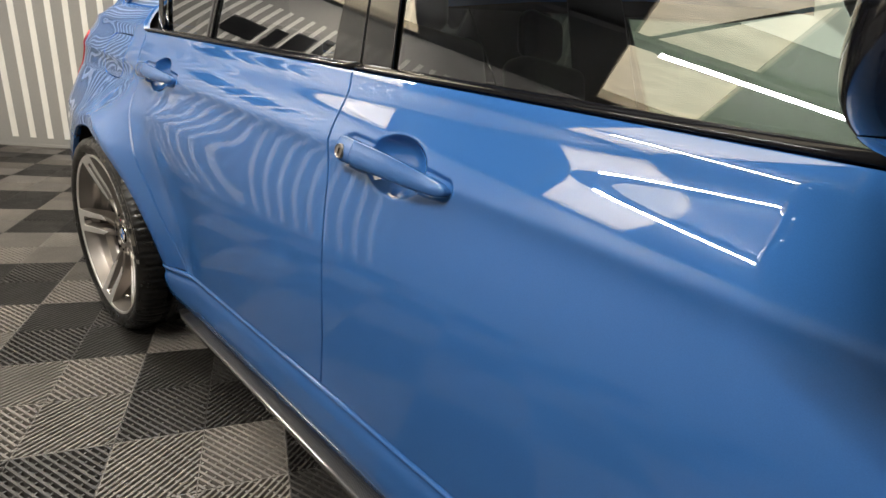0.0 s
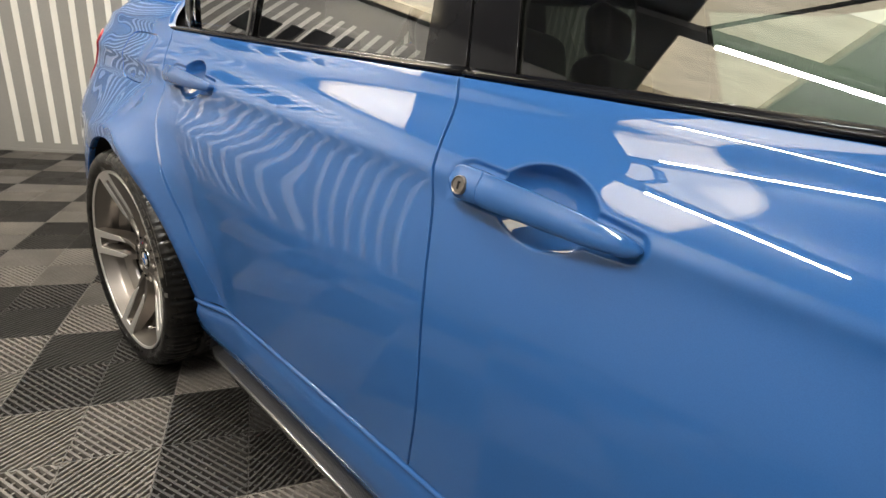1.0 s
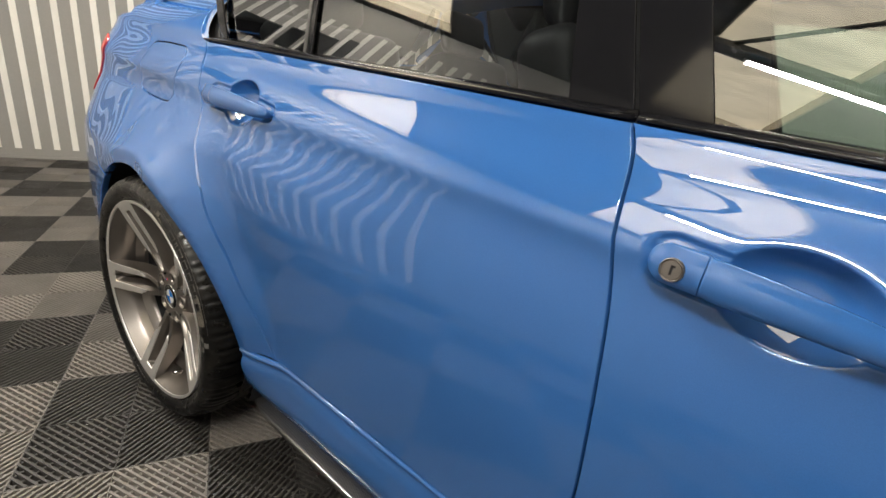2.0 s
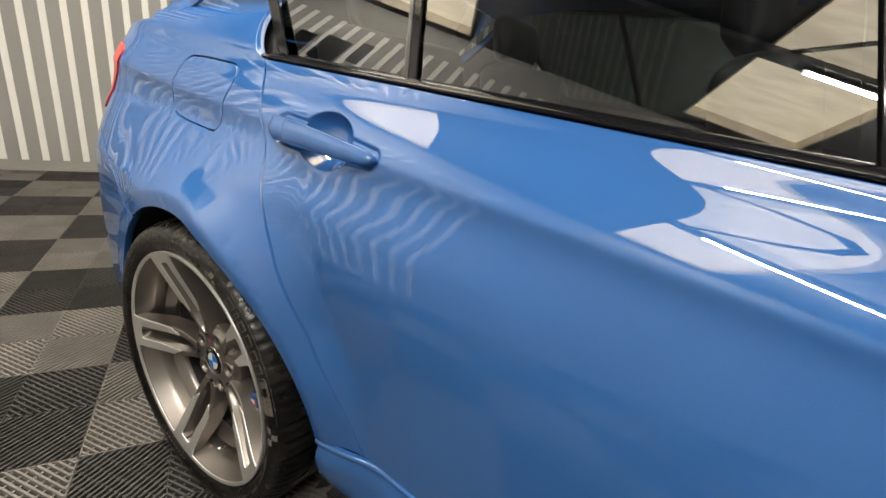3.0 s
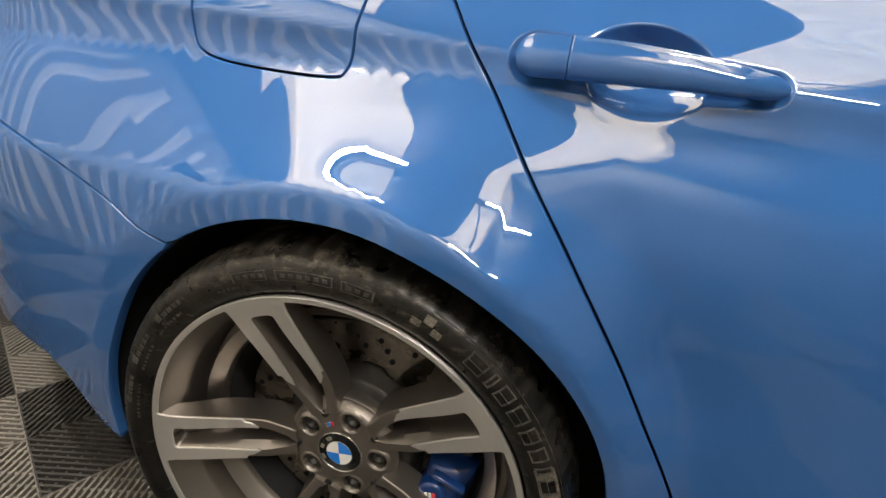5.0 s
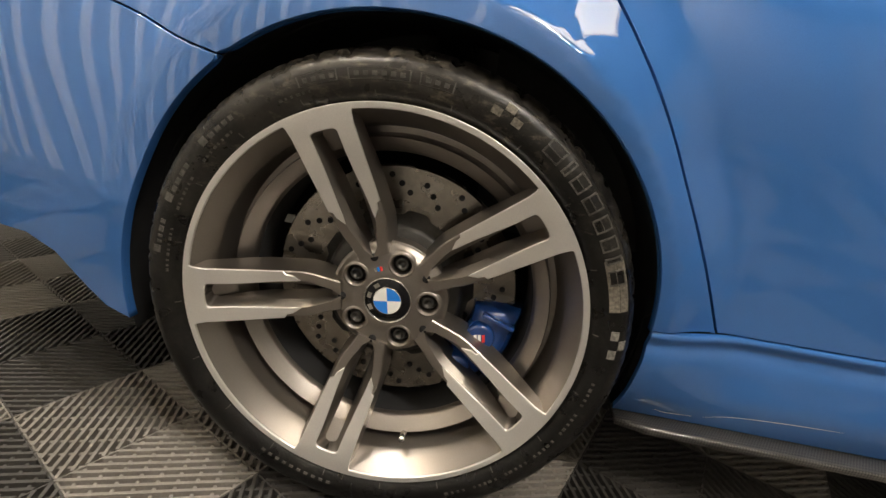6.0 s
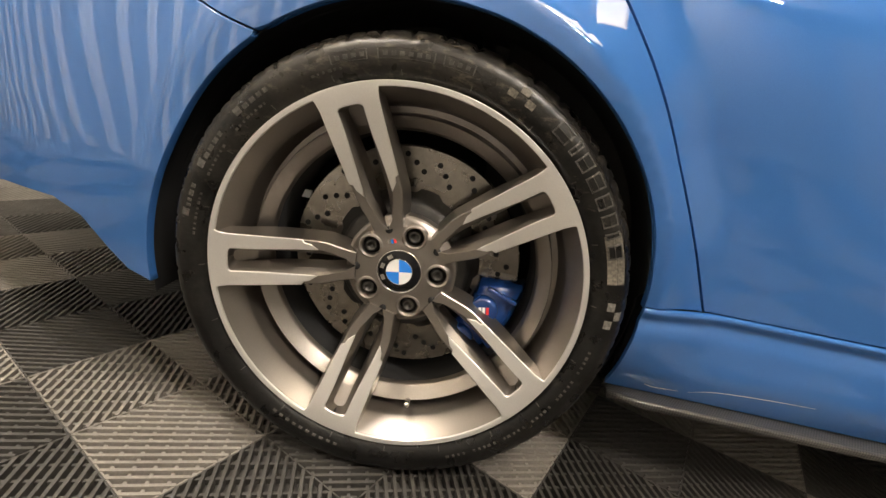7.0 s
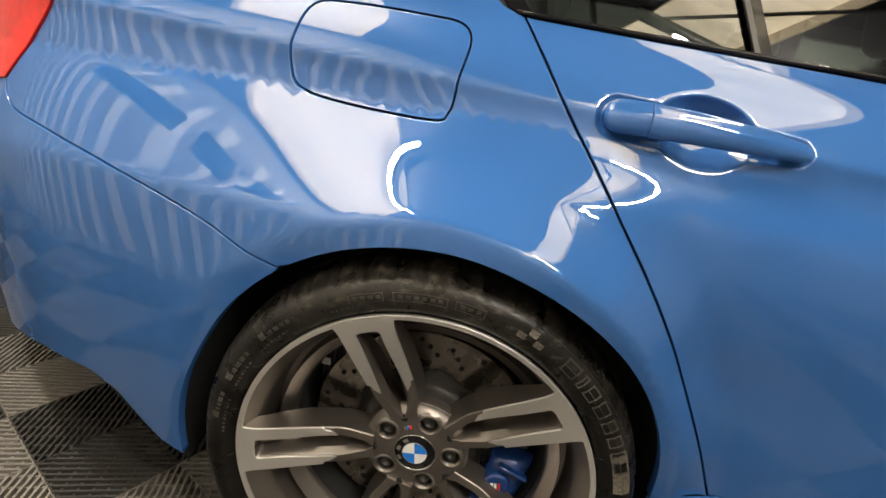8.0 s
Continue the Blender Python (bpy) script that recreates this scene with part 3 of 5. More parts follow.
door_front_line = B_GAP + [(x, 0.357) for x in np.arange(1.2, 2.2, 0.1)] + [(2.22, 0.357), (2.25, 0.6), (2.24, 0.85), (2.22, 0.935)] + [(x, float(belt_z(x))) for x in np.arange(2.15, 1.1, -0.05)]
bumper_line = SEAM + arch(125.7, 193)[1:] + [(-0.445, 0.252), (-0.483, 0.277), (-0.54, 0.322), (-0.60, 0.341), (-0.731, 0.340), (-0.9, 0.315), (-1.1, 0.29), (-1.28, 0.28), (-1.30, 0.5), (-1.30, 0.72), (-1.24, 0.785), (-0.9, 0.80)]
for far in (False, True):
    sheet("rear_quarter_panel", quarter_line, PAINT, car, skin, holes=[FLAP], gap=0.0028, lip=0.018, far=far, rows_on_crease=True, fine=[(-0.42, 0.30, 0.68, 0.80, 0.009)])
    sheet("fuel_flap" if not far else "quarter_blank", FLAP, PAINT, car, skin, gap=0.0026, lip=0.010, far=far, rows_on_crease=True)
    rear = sheet("rear_door", door_rear_line, PAINT, car, skin, gap=0.0030, lip=0.018, far=far, rows_on_crease=True, fine=[(0.155, 0.448, 0.845, 0.955, 0.0023)])
    front = sheet("front_door", door_front_line, PAINT, car, skin, gap=0.0030, lip=0.018, far=far, rows_on_crease=True, fine=[(1.165, 1.428, 0.785, 0.897, 0.0023)])
    sheet("rear_bumper", bumper_line, PAINT, car, skin, gap=0.0020, lip=0.016, far=far)
    lamp = sheet("tail_lamp", [(-0.80, 0.815), (-0.76, 0.880), (-0.705, 0.955), (-0.695, 0.985), (-0.72, 1.0), (-0.80, 1.01), (-0.95, 1.0), (-1.20, 0.97), (-1.20, 0.80), (-0.9, 0.803)], LAMP_RED, car, lambda x, z: skin(x, z) - 0.004, gap=0.001, far=far, label="red tail lamp lens")
    if not far:
        DOORS = (rear, front)

# sill and carbon skirt
SILL = spline([0.188, 0.21, 0.25, 0.29, 0.325, 0.340, 0.347, 0.352, 0.357], [0.060, 0.050, 0.0395, 0.0390, 0.0430, 0.0445, 0.0385, 0.0365, 0.0395])


def sill_shape(x, z):
    x, z = np.asarray(x, float), np.asarray(z, float)
    return SILL(z) + 0.004 * smooth(0.45, 1.2, x) - 0.034 * (1 - smooth(0.375, 0.53, x)) * smooth(0.17, 0.33, z)


SCRATCHES = (((0.428, 0.211), (0.448, 0.207), (0.486, 0.209)), ((0.502, 0.211), (0.543, 0.223), (0.614, 0.23), (0.694, 0.234)))
sill_line = [(0.372, 0.19), (0.374, 0.27), (0.377, 0.3565)] + [(x, 0.3565) for x in np.arange(0.45, 2.25, 0.1)] + [(2.25, 0.3565), (2.25, 0.19)]
for far in (False, True):
    sheet("side_sill", sill_line, PAINT, car, sill_shape, gap=0.001, step=0.012, far=far, fine=[(0.37, 2.26, 0.316, 0.3565, 0.0036)])
bm = bmesh.new()
skirt = [(0.036, 0.1868), (0.0295, 0.1862), (0.0275, 0.1845), (0.0285, 0.1740), (0.033, 0.1725), (0.16, 0.171), (0.16, 0.190), (0.075, 0.1880)]
rows = []
for i in range(40):
    x = 0.376 + (2.25 - 0.376) * i / 39
    d = 0.012 * (1 - float(smooth(0.376, 0.40, x)))
    rows.append([bm.verts.new((x, y + d, z)) for y, z in skirt])
for a, b in zip(rows[:-1], rows[1:]):
    for j in range(len(skirt)):
        k = (j + 1) % len(skirt)
        bm.faces.new((a[j], b[j], b[k], a[k]))
bm.faces.new(rows[0][::-1]), bm.faces.new(rows[-1])
bmesh.ops.recalc_face_normals(bm, faces=bm.faces)
part("carbon_skirt", bm, CARBON, car, "glossy carbon fibre side skirt blade")

# thin scratches in the sill's paint
for line in SCRATCHES:
    pts = curve([(x, 0.0, z) for x, z in line], 6)
    verts, faces = [], []
    for i, p in enumerate(pts):
        half = 0.0005 * math.sin(math.pi * (i + 0.5) / len(pts)) + 0.0001
        for d in (-half, half):
            verts.append((p[0], float(sill_shape(p[0], p[2] + d)) - 0.0004, p[2] + d))
    faces = [(2 * i, 2 * i + 2, 2 * i + 3, 2 * i + 1) for i in range(len(pts) - 1)]
    raw("paint_scratch", verts, faces, SLAT, car, "thin pale scratch in the blue sill paint")

# dark shell behind the panel joints, wheel housing, floor pan
inner_line = [(x, z) for x, z in arch(3.0, 196)][::-1]
shell = [(2.3, 0.2), (2.3, 0.93)] + [(x, float(belt_z(x)) - 0.004) for x in np.arange(2.2, 0.05, -0.1)] + [(0.0, 1.03), (-0.16, 1.18), (-0.2, 1.23), (-0.42, 1.14), (-0.60, 1.07), (-0.80, 1.055), (-1.0, 1.0), (-1.04, 0.8), (-1.04, 0.36), (-0.6, 0.35), (-0.47, 0.28)] + [(p[0] * 1.04, (p[1] - HUB_Z) * 1.04 + HUB_Z) for p in inner_line] + [(0.395, 0.2)]
for far in (False, True):
    sheet("inner_shell", shell, INNER, car, lambda x, z: np.maximum(flank(x, z), -0.03 + 0 * x) + 0.048 + 0.02 * (z < 0.36), step=0.05, far=far)
for sgn, y0 in ((1, 0.0), (-1, 2 * CENTRE_Y)):
    bm = bmesh.new()
    n = 48
    rows = []
    for i in range(n + 1):
        a = math.radians(-30 + 226 * i / n)
        deg = -30 + 226 * i / n
        r0 = ARCH_R + 0.035 * float(smooth(150, 200, deg))
        ye = 0.05 if deg < 3 else float(flank(r0 * math.cos(a), HUB_Z + r0 * math.sin(a))) + 0.007
        rows.append([bm.verts.new((r * math.cos(a), y0 + sgn * y, HUB_Z + r * math.sin(a))) for r, y in ((r0 + 0.001, ye), (r0 + 0.010, ye + 0.016), (r0 + 0.02, 0.10), (r0 + 0.02, 0.36), (0.10, 0.38))])
    for a, b in zip(rows[:-1], rows[1:]):
        for j in range(4):
            bm.faces.new((a[j], a[j + 1], b[j + 1], b[j]))
    part("wheel_arch_liner", bm, INNER, car, "black wheel housing liner")
bm = bmesh.new()
box(bm, 0.42, 2.3, 0.10, 2 * CENTRE_Y - 0.10, 0.19, 0.30)
box(bm, -1.0, 0.42, 0.40, 2 * CENTRE_Y - 0.40, 0.25, 0.40)
part("floor_pan", bm, INNER, car, flat=True)

# windows and their trim
def window(name, outline, material, parent, depth=0.0, far=False, label=""):
    ob = sheet(name, outline, material, parent, lambda x, z: pane(x, z) + depth, step=0.05, lip=0.004, far=far, label=label)
    return ob


def up(x, dz, lean=-0.38):
    """A point dz above the belt line, leaning back."""
    return (x + lean * dz, float(belt_z(x)) + dz)


TOP = 0.34
for far, (rd, fd) in ((False, DOORS), (True, (car, car))):
    g1 = window("quarter_glass", [up(0.03, 0.012, -0.9), up(0.385, 0.012), up(0.385, TOP), up(0.09, TOP, -0.9)], GLASS_DARK, rd, 0.006, far)
    g2 = window("rear_door_glass", [up(0.385, 0.012), up(1.0, 0.012, -0.30), up(1.0, TOP, -0.30), up(0.385, TOP)], GLASS_DARK, rd, 0.006, far)
    g3 = window("front_door_glass", [up(1.16, 0.012), (2.05, float(belt_z(2.05)) + 0.012), (1.75, 1.20), up(1.55, TOP), up(1.16, TOP)], GLASS_CLEAR, fd, 0.006, far)
    for g in (g1, g2, g3):
        g.visible_shadow = False
    for name, line, ob, dp in (
        ("pillar_trim", [up(0.990, 0.010, -0.30), up(1.078, 0.010), up(1.078, TOP), up(0.990, TOP, -0.30)], rd, -0.004),
        ("pillar_trim", [up(1.086, 0.010), up(1.168, 0.010), up(1.168, TOP), up(1.086, TOP)], fd, -0.004),
        ("divider_bar", [up(0.378, 0.010), up(0.402, 0.010), up(0.402, TOP), up(0.378, TOP)], rd, -0.003),
        ("divider_trim", [up(0.3785, 0.012), up(0.3855, 0.012), up(0.3855, TOP), up(0.3785, TOP)], rd, -0.0055),
        ("window_corner_trim", [(0.018, 1.034), (0.052, 1.030), up(0.052, TOP, -0.92), (-0.285, 1.345)], rd, -0.012),
    ):
        window(name, line, DARK_STEEL if name == "divider_trim" else GLOSS_BLACK, ob, dp, far)
    # belt mouldings: a rounded black bar on each door
    for x0, x1, ob in ((0.03, 1.080, rd), (1.087, 2.15, fd)):
        bm = bmesh.new()
        rows = []
        n = 36
        for i in range(n + 1):
            x = x0 + (x1 - x0) * i / n
            zb, yb = float(belt_z(x)), float(flank(x, belt_z(x)))
            ya = float(pane(x, zb + 0.0145))
            prof = [(yb + 0.012, zb - 0.004), (yb + 0.001, zb + 0.0010), (yb - 0.002, zb + 0.0035), (yb + 0.002, zb + 0.0075), (yb + (ya - yb) * 0.55, zb + 0.0125), (ya + 0.002, zb + 0.0145), (ya + 0.012, zb + 0.012)]
            rows.append([bm.verts.new((x, (2 * CENTRE_Y - y) if far else y, z)) for y, z in prof])
        for a, b in zip(rows[:-1], rows[1:]):
            for j in range(6):
                bm.faces.new((a[j], b[j], b[j + 1], a[j + 1]))
        bm.faces.new(rows[0]), bm.faces.new(rows[-1])
        bmesh.ops.recalc_face_normals(bm, faces=bm.faces)
        part("belt_moulding", bm, GLOSS_BLACK, ob, "gloss black window sill moulding")

# roof, pillars, boot, windscreen
def deck(name, rows_, material, label=""):
    """A smooth surface through cross rows (x, z, half width, crown) from side to side."""
    bm = bmesh.new()
    made = []
    for x, z, half, crown in rows_:
        made.append([bm.verts.new((x, CENTRE_Y + half * s, z - crown * s * s)) for s in np.linspace(-1, 1, 17)])
    for a, b in zip(made[:-1], made[1:]):
        for j in range(16):
            bm.faces.new((a[j], b[j], b[j + 1], a[j + 1]))
    bmesh.ops.recalc_face_normals(bm, faces=bm.faces)
    return part(name, bm, material, car, label)


deck("roof", [(-0.25, 1.335, 0.50, 0.035), (0.1, 1.40, 0.53, 0.05), (0.6, 1.43, 0.55, 0.06), (1.1, 1.425, 0.55, 0.06), (1.5, 1.385, 0.53, 0.05), (1.62, 1.36, 0.53, 0.045)], PAINT)
deck("boot_lid", [(-1.06, 0.92, 0.62, 0.04), (-1.03, 1.03, 0.63, 0.03), (-0.90, 1.085, 0.64, 0.03), (-0.70, 1.095, 0.66, 0.02), (-0.62, 1.09, 0.68, 0.02)], PAINT)
deck("rear_bumper_centre", [(-1.06, 0.92, 0.62, 0.04), (-1.10, 0.81, 0.60, 0.0), (-1.22, 0.79, 0.56, 0.0), (-1.29, 0.70, 0.53, 0.0), (-1.30, 0.50, 0.52, 0.0), (-1.28, 0.28, 0.52, 0.0)], PAINT)
deck("boot_spoiler", [(-0.97, 1.083, 0.62, 0.02), (-0.93, 1.105, 0.63, 0.02), (-0.86, 1.098, 0.64, 0.02), (-0.80, 1.094, 0.64, 0.02)], GLOSS_BLACK, "thin gloss black boot lip spoiler")
deck("rear_screen", [(-0.63, 1.088, 0.60, 0.02), (-0.45, 1.20, 0.55, 0.03), (-0.25, 1.333, 0.49, 0.035)], GLASS_DARK).visible_shadow = False
deck("windscreen", [(1.62, 1.36, 0.53, 0.045), (1.95, 1.18, 0.60, 0.05), (2.30, 0.97, 0.66, 0.06)], GLASS_CLEAR).visible_shadow = False
for far in (False, True):
    sheet("roof_rail", [up(0.1, TOP - 0.004, -0.9), up(0.4, TOP - 0.004), up(0.98, TOP - 0.004), up(1.5, TOP - 0.004), (1.62, 1.335), (1.5, 1.365), (1.1, 1.372), (0.5, 1.38), (0.0, 1.365), (-0.25, 1.335)], GLOSS_BLACK, car, lambda x, z: pane(x, z) - 0.004, step=0.05, far=far)
    sheet("front_pillar", [(2.30, 0.95), (2.34, 0.97), (1.95, 1.20), (1.66, 1.36), (1.60, 1.34), (1.9, 1.16), (2.12, 0.99)], PAINT, car, lambda x, z: pane(x, z) - 0.006, step=0.04, far=far)
    sheet("rear_pillar", [(-0.20, 1.25), (-0.19, 1.235), (-0.40, 1.14), (-0.60, 1.075), (-0.62, 1.10), (-0.45, 1.21), (-0.27, 1.34)], PAINT, car, lambda x, z: np.maximum(skin(x, np.minimum(z, 1.12)), pane(x, z) - 0.05), step=0.03, far=far)


# front wings, bonnet and nose
NOSE_X = 2.81
front_arch = [(NOSE_X + ARCH_R * math.cos(math.radians(a)), HUB_Z + ARCH_R * math.sin(math.radians(a))) for a in range(-6, 187, 6)]
wing_line = [(2.255, 0.357), (2.26, 0.25)] + front_arch[::-1] + [(3.45, 0.28), (3.50, 0.45), (3.50, 0.70), (3.42, 0.80), (3.1, 0.88), (2.7, 0.935), (2.40, 0.955), (2.225, 0.935), (2.245, 0.85), (2.255, 0.6)]
for far in (False, True):
    sheet("front_wing", wing_line, PAINT, car, lambda x, z: flank(np.minimum(x, 2.3), z) + 0.6 * np.maximum(0.0, x - 3.0) ** 2, step=0.04, gap=0.002, far=far)
deck("bonnet", [(2.24, 0.955, 0.735, 0.025), (2.6, 0.965, 0.74, 0.035), (3.1, 0.90, 0.73, 0.03), (3.42, 0.815, 0.68, 0.03), (3.50, 0.76, 0.62, 0.02)], PAINT)
deck("front_bumper", [(3.50, 0.76, 0.62, 0.02), (3.56, 0.66, 0.62, 0.0), (3.58, 0.45, 0.62, 0.0), (3.54, 0.24, 0.62, 0.0)], PAINT)


def handle(x0, z0, x1, z1, door, lock):
    """A pull handle along the door: a tapered bar, its rear cap and, on the front door, the lock."""
    def bar(s0, s1, name, mt):
        bm = bmesh.new()
        rows = []
        ease = [0.5 - 0.5 * math.cos(math.pi * i / 40) for i in range(41)]
        stations = [s0 + (s1 - s0) * (0.6 * e + 0.4 * i / 40) for i, e in enumerate(ease)]
        for s in stations:
            x, z = x0 + (x1 - x0) * s, z0 + (z1 - z0) * s + 0.004 * math.sin(math.pi * s)
            end = min(1.0, math.sqrt(max(0.0, 1 - max(0.0, (0.085 - s) / 0.085) ** 2)), math.sqrt(max(0.0, 1 - max(0.0, (s - 0.91) / 0.09) ** 2)))
            half = grip_half(s) * (0.06 + 0.94 * end)
            out = 0.014 + 0.016 * math.sin(math.pi * min(1, max(0, s * 0.90 + 0.10))) ** 0.8
            base = float(flank(x, z))
            yo = base - out * (0.62 + 0.38 * end)
            yi = base - 0.010 * float(smooth(0.20, 0.28, s) * (1 - smooth(0.80, 0.88, s))) + 0.004
            prof = []
            for k in range(28):
                a = 2 * math.pi * k / 28
                cz, cy = math.cos(a), math.sin(a)
                zz = z + half * math.copysign(abs(cz) ** 0.60, cz) - 0.12 * (yo - yi) * 0.5 * cy
                yy = (yo + yi) / 2 + (yo - yi) / 2 * math.copysign(abs(cy) ** 0.55, cy)
                if cy > 0:
                    # the face turns back along its upper edge
                    yy += 0.55 * max(0.0, zz - z - 0.10 * half) * cy
                prof.append(bm.verts.new((x, yy, zz)))
            rows.append(prof)
        for a, b in zip(rows[:-1], rows[1:]):
            for k in range(28):
                bm.faces.new((a[k], b[k], b[(k + 1) % 28], a[(k + 1) % 28]))
        bm.faces.new(rows[0]), bm.faces.new(rows[-1])
        bmesh.ops.recalc_face_normals(bm, faces=bm.faces)
        return part(name, bm, mt, door)
    bar(0.0, 0.212, "handle_cap", PAINT)
    bar(0.216, 1.0, "door_handle", PAINT)
    if lock:
        s = 0.105
        x, z = x0 + (x1 - x0) * s, z0 + (z1 - z0) * s
        y = float(flank(x, z)) - 0.0250
        bm = bmesh.new()
        lathe(bm, [(0.0001, -0.001), (0.0092, -0.001), (0.0098, 0.0), (0.0112, -0.0015), (0.0122, 0.0), (0.0122, 0.006)], 32)
        bmesh.ops.transform(bm, matrix=pose(x, y, z, -8, 0, -4), verts=bm.verts)
        part("lock_cylinder", bm, ALLOY, door, "round metal key lock", sharp=0.35)
        bm = bmesh.new()
        box(bm, -0.0011, 0.0011, -0.0016, 0.001, -0.005, 0.005)
        box(bm, -0.0011, 0.0030, -0.0016, 0.001, 0.003, 0.005)
        bmesh.ops.transform(bm, matrix=pose(x, y - 0.0005, z, -8, 0, -4), verts=bm.verts)
        part("key_slot", bm, INNER, door, flat=True)


handle(*GRIPS[0], DOORS[0], False)
handle(*GRIPS[1], DOORS[1], True)


# ---- rear wheel ----
LIP_R, TYRE_R = 0.279, 0.346
wheel_bm = bmesh.new()
lathe(wheel_bm, [(LIP_R - 0.0012, -0.0535), (LIP_R, -0.0525), (LIP_R, -0.048), (LIP_R - 0.003, -0.044), (0.270, -0.040)], 180)
wheel = part("wheel", wheel_bm, MACHINED, car, "grey twin-spoke alloy wheel with machined faces")
wheel.matrix_basis = Matrix.Translation((0, 0, HUB_Z)) @ Matrix.Rotation(math.radians(2.5), 4, "Z")
bm = bmesh.new()
lathe(bm, [(0.2745, -0.0525), (0.2724, -0.0512), (0.2655, -0.0380), (0.2585, -0.0260), (0.2545, -0.0175), (0.2525, -0.0120), (0.2510, 0.0240), (0.2490, 0.0300), (0.2400, 0.0310), (0.2382, 0.0270), (0.2370, 0.0060), (0.2356, 0.0035), (0.2190, 0.0190), (0.2165, 0.0225), (0.2150, 0.0310)], 160)
part("rim_barrel", bm, ALLOY, wheel, sharp=0.5)
# the deep barrel's shade is put into its colour, black instead of alloy
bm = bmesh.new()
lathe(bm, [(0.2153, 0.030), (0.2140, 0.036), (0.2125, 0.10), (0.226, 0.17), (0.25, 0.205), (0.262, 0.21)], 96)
part("inner_barrel", bm, BARREL_SHADE, wheel, "inner rim barrel, coloured black for the shade deep in the wheel")


def face_y(r):
    """How far the spoke faces lie out, from the deep hub to the lip."""
    return -0.001 - 0.0545 * float(smooth(0.03, 0.30, r)) * (r / 0.27) ** 0.55


def spoke_edges(r):
    """Inner and outer edge of one bar of a twin spoke, across it, at radius r."""
    s = max(0.0, (r - 0.062) / (0.262 - 0.062))
    inner = 0.0055 + 0.0075 * float(smooth(0.065, 0.135, r)) + 0.0040 * s
    outer = 0.0225 + 0.0125 * float(smooth(0.060, 0.128, r)) + 0.0062 * max(0.0, (r - 0.10) / 0.155)
    return inner, outer


SLOT_END, SLOT_ROUND, WINDOW_R = 0.2535, 0.009, 0.2722


def slot_half(r):
    """Half width of the slot between two bars, round at its outer end."""
    a = spoke_edges(min(r, SLOT_END))[0]
    d = (r - (SLOT_END - SLOT_ROUND)) / SLOT_ROUND
    return a if d <= 0 else a * max(0.0, 1 - min(d, 1.0) ** 3) ** (1 / 3)


def crest(r):
    """Where a bar's face gives way to the flank that falls into the slot."""
    return slot_half(r) + 0.0024 + 0.0052 * float(1 - smooth(0.13, 0.235, r)) * float(smooth(0.075, 0.125, r))


def face_line():
    """The inner border of the machined face: round the windows, across each bar at its step, round the slots."""
    out = []
    for k in range(5):
        c = math.radians(39 + 72 * k)

        def add(r, across):
            out.append((r * math.cos(c) - across * math.sin(c), r * math.sin(c) + across * math.cos(c)))
        flank_rs = np.linspace(0.150, 0.252, 12)
        slot_rs = np.concatenate([np.linspace(0.128, SLOT_END - SLOT_ROUND, 12), SLOT_END - SLOT_ROUND * (1 - np.sin(np.linspace(0.15, 1.5, 9)))])
        end = spoke_edges(0.252)[1]
        for sgn in (-1, 1):
            side = []
            for r in flank_rs[::-1]:
                side.append((r, spoke_edges(r)[1] - 0.0008))
            a, b = spoke_edges(0.14)
            a = crest(0.14)
            side += [(0.1475, a + 0.62 * (b - a)), (0.1390, a + 0.50 * (b - a))]
            for r in slot_rs:
                side.append((r, crest(r)))
            corner = [(math.sqrt(WINDOW_R ** 2 - (end + 0.006) ** 2), end + 0.006), (math.sqrt(WINDOW_R ** 2 - (end + 0.0034) ** 2) - 0.0008, end + 0.0034), (0.2640, end + 0.0014)]
            side = corner + side
            for r, w in (side if sgn < 0 else side[::-1]):
                add(r, sgn * w)
        half = math.asin((end + 0.006) / WINDOW_R)
        for i in range(1, 14):
            g = c + half + (math.radians(72) - 2 * half) * i / 14
            out.append((WINDOW_R * math.cos(g), WINDOW_R * math.sin(g)))
    return out


def face_shape(x, z):
    r = np.hypot(x, z)
    y = -0.001 - 0.0545 * smooth(0.03, 0.30, r) * (r / 0.27) ** 0.55 - 0.0022
    return y


def spoke_bar(turn, side):
    """The painted body of one bar, its flanks drawn out towards the back."""
    bm = bmesh.new()
    rows = []
    rs = np.concatenate([np.linspace(0.070, SLOT_END - SLOT_ROUND, 26), SLOT_END - SLOT_ROUND * (1 - np.sin(np.linspace(0.1, 1.55, 12))), [0.258, 0.2665]])
    for r in rs:
        b = spoke_edges(r)[1]
        a = slot_half(r)
        if r < 0.082:
            a = max(0.0, a * (r - 0.070) / 0.012)
        y = face_y(r)
        low = y + 0.020 + 0.022 * (1 - float(smooth(0.18, 0.27, r)))
        e = crest(r) if r > 0.082 else a + 0.001
        prof = [(a * 0.60, low), (a * 0.86, y + 0.012), (e - 0.0010, y + 0.0014), (e, y + 0.0002), (b - 0.0022, y + 0.0002), (b - 0.0004, y + 0.0018), (b + 0.0055, low)]
        rows.append([bm.verts.new((r, yy, side * c)) for c, yy in prof])
    n = len(rows[0])
    for p, q in zip(rows[:-1], rows[1:]):
        for j in range(n):
            k = (j + 1) % n
            bm.faces.new((p[j], q[j], q[k], p[k]))
    bm.faces.new(rows[0]), bm.faces.new(rows[-1])
    bmesh.ops.recalc_face_normals(bm, faces=bm.faces)
    bmesh.ops.transform(bm, matrix=Matrix.Rotation(-turn, 4, "Y"), verts=bm.verts)
    return bm


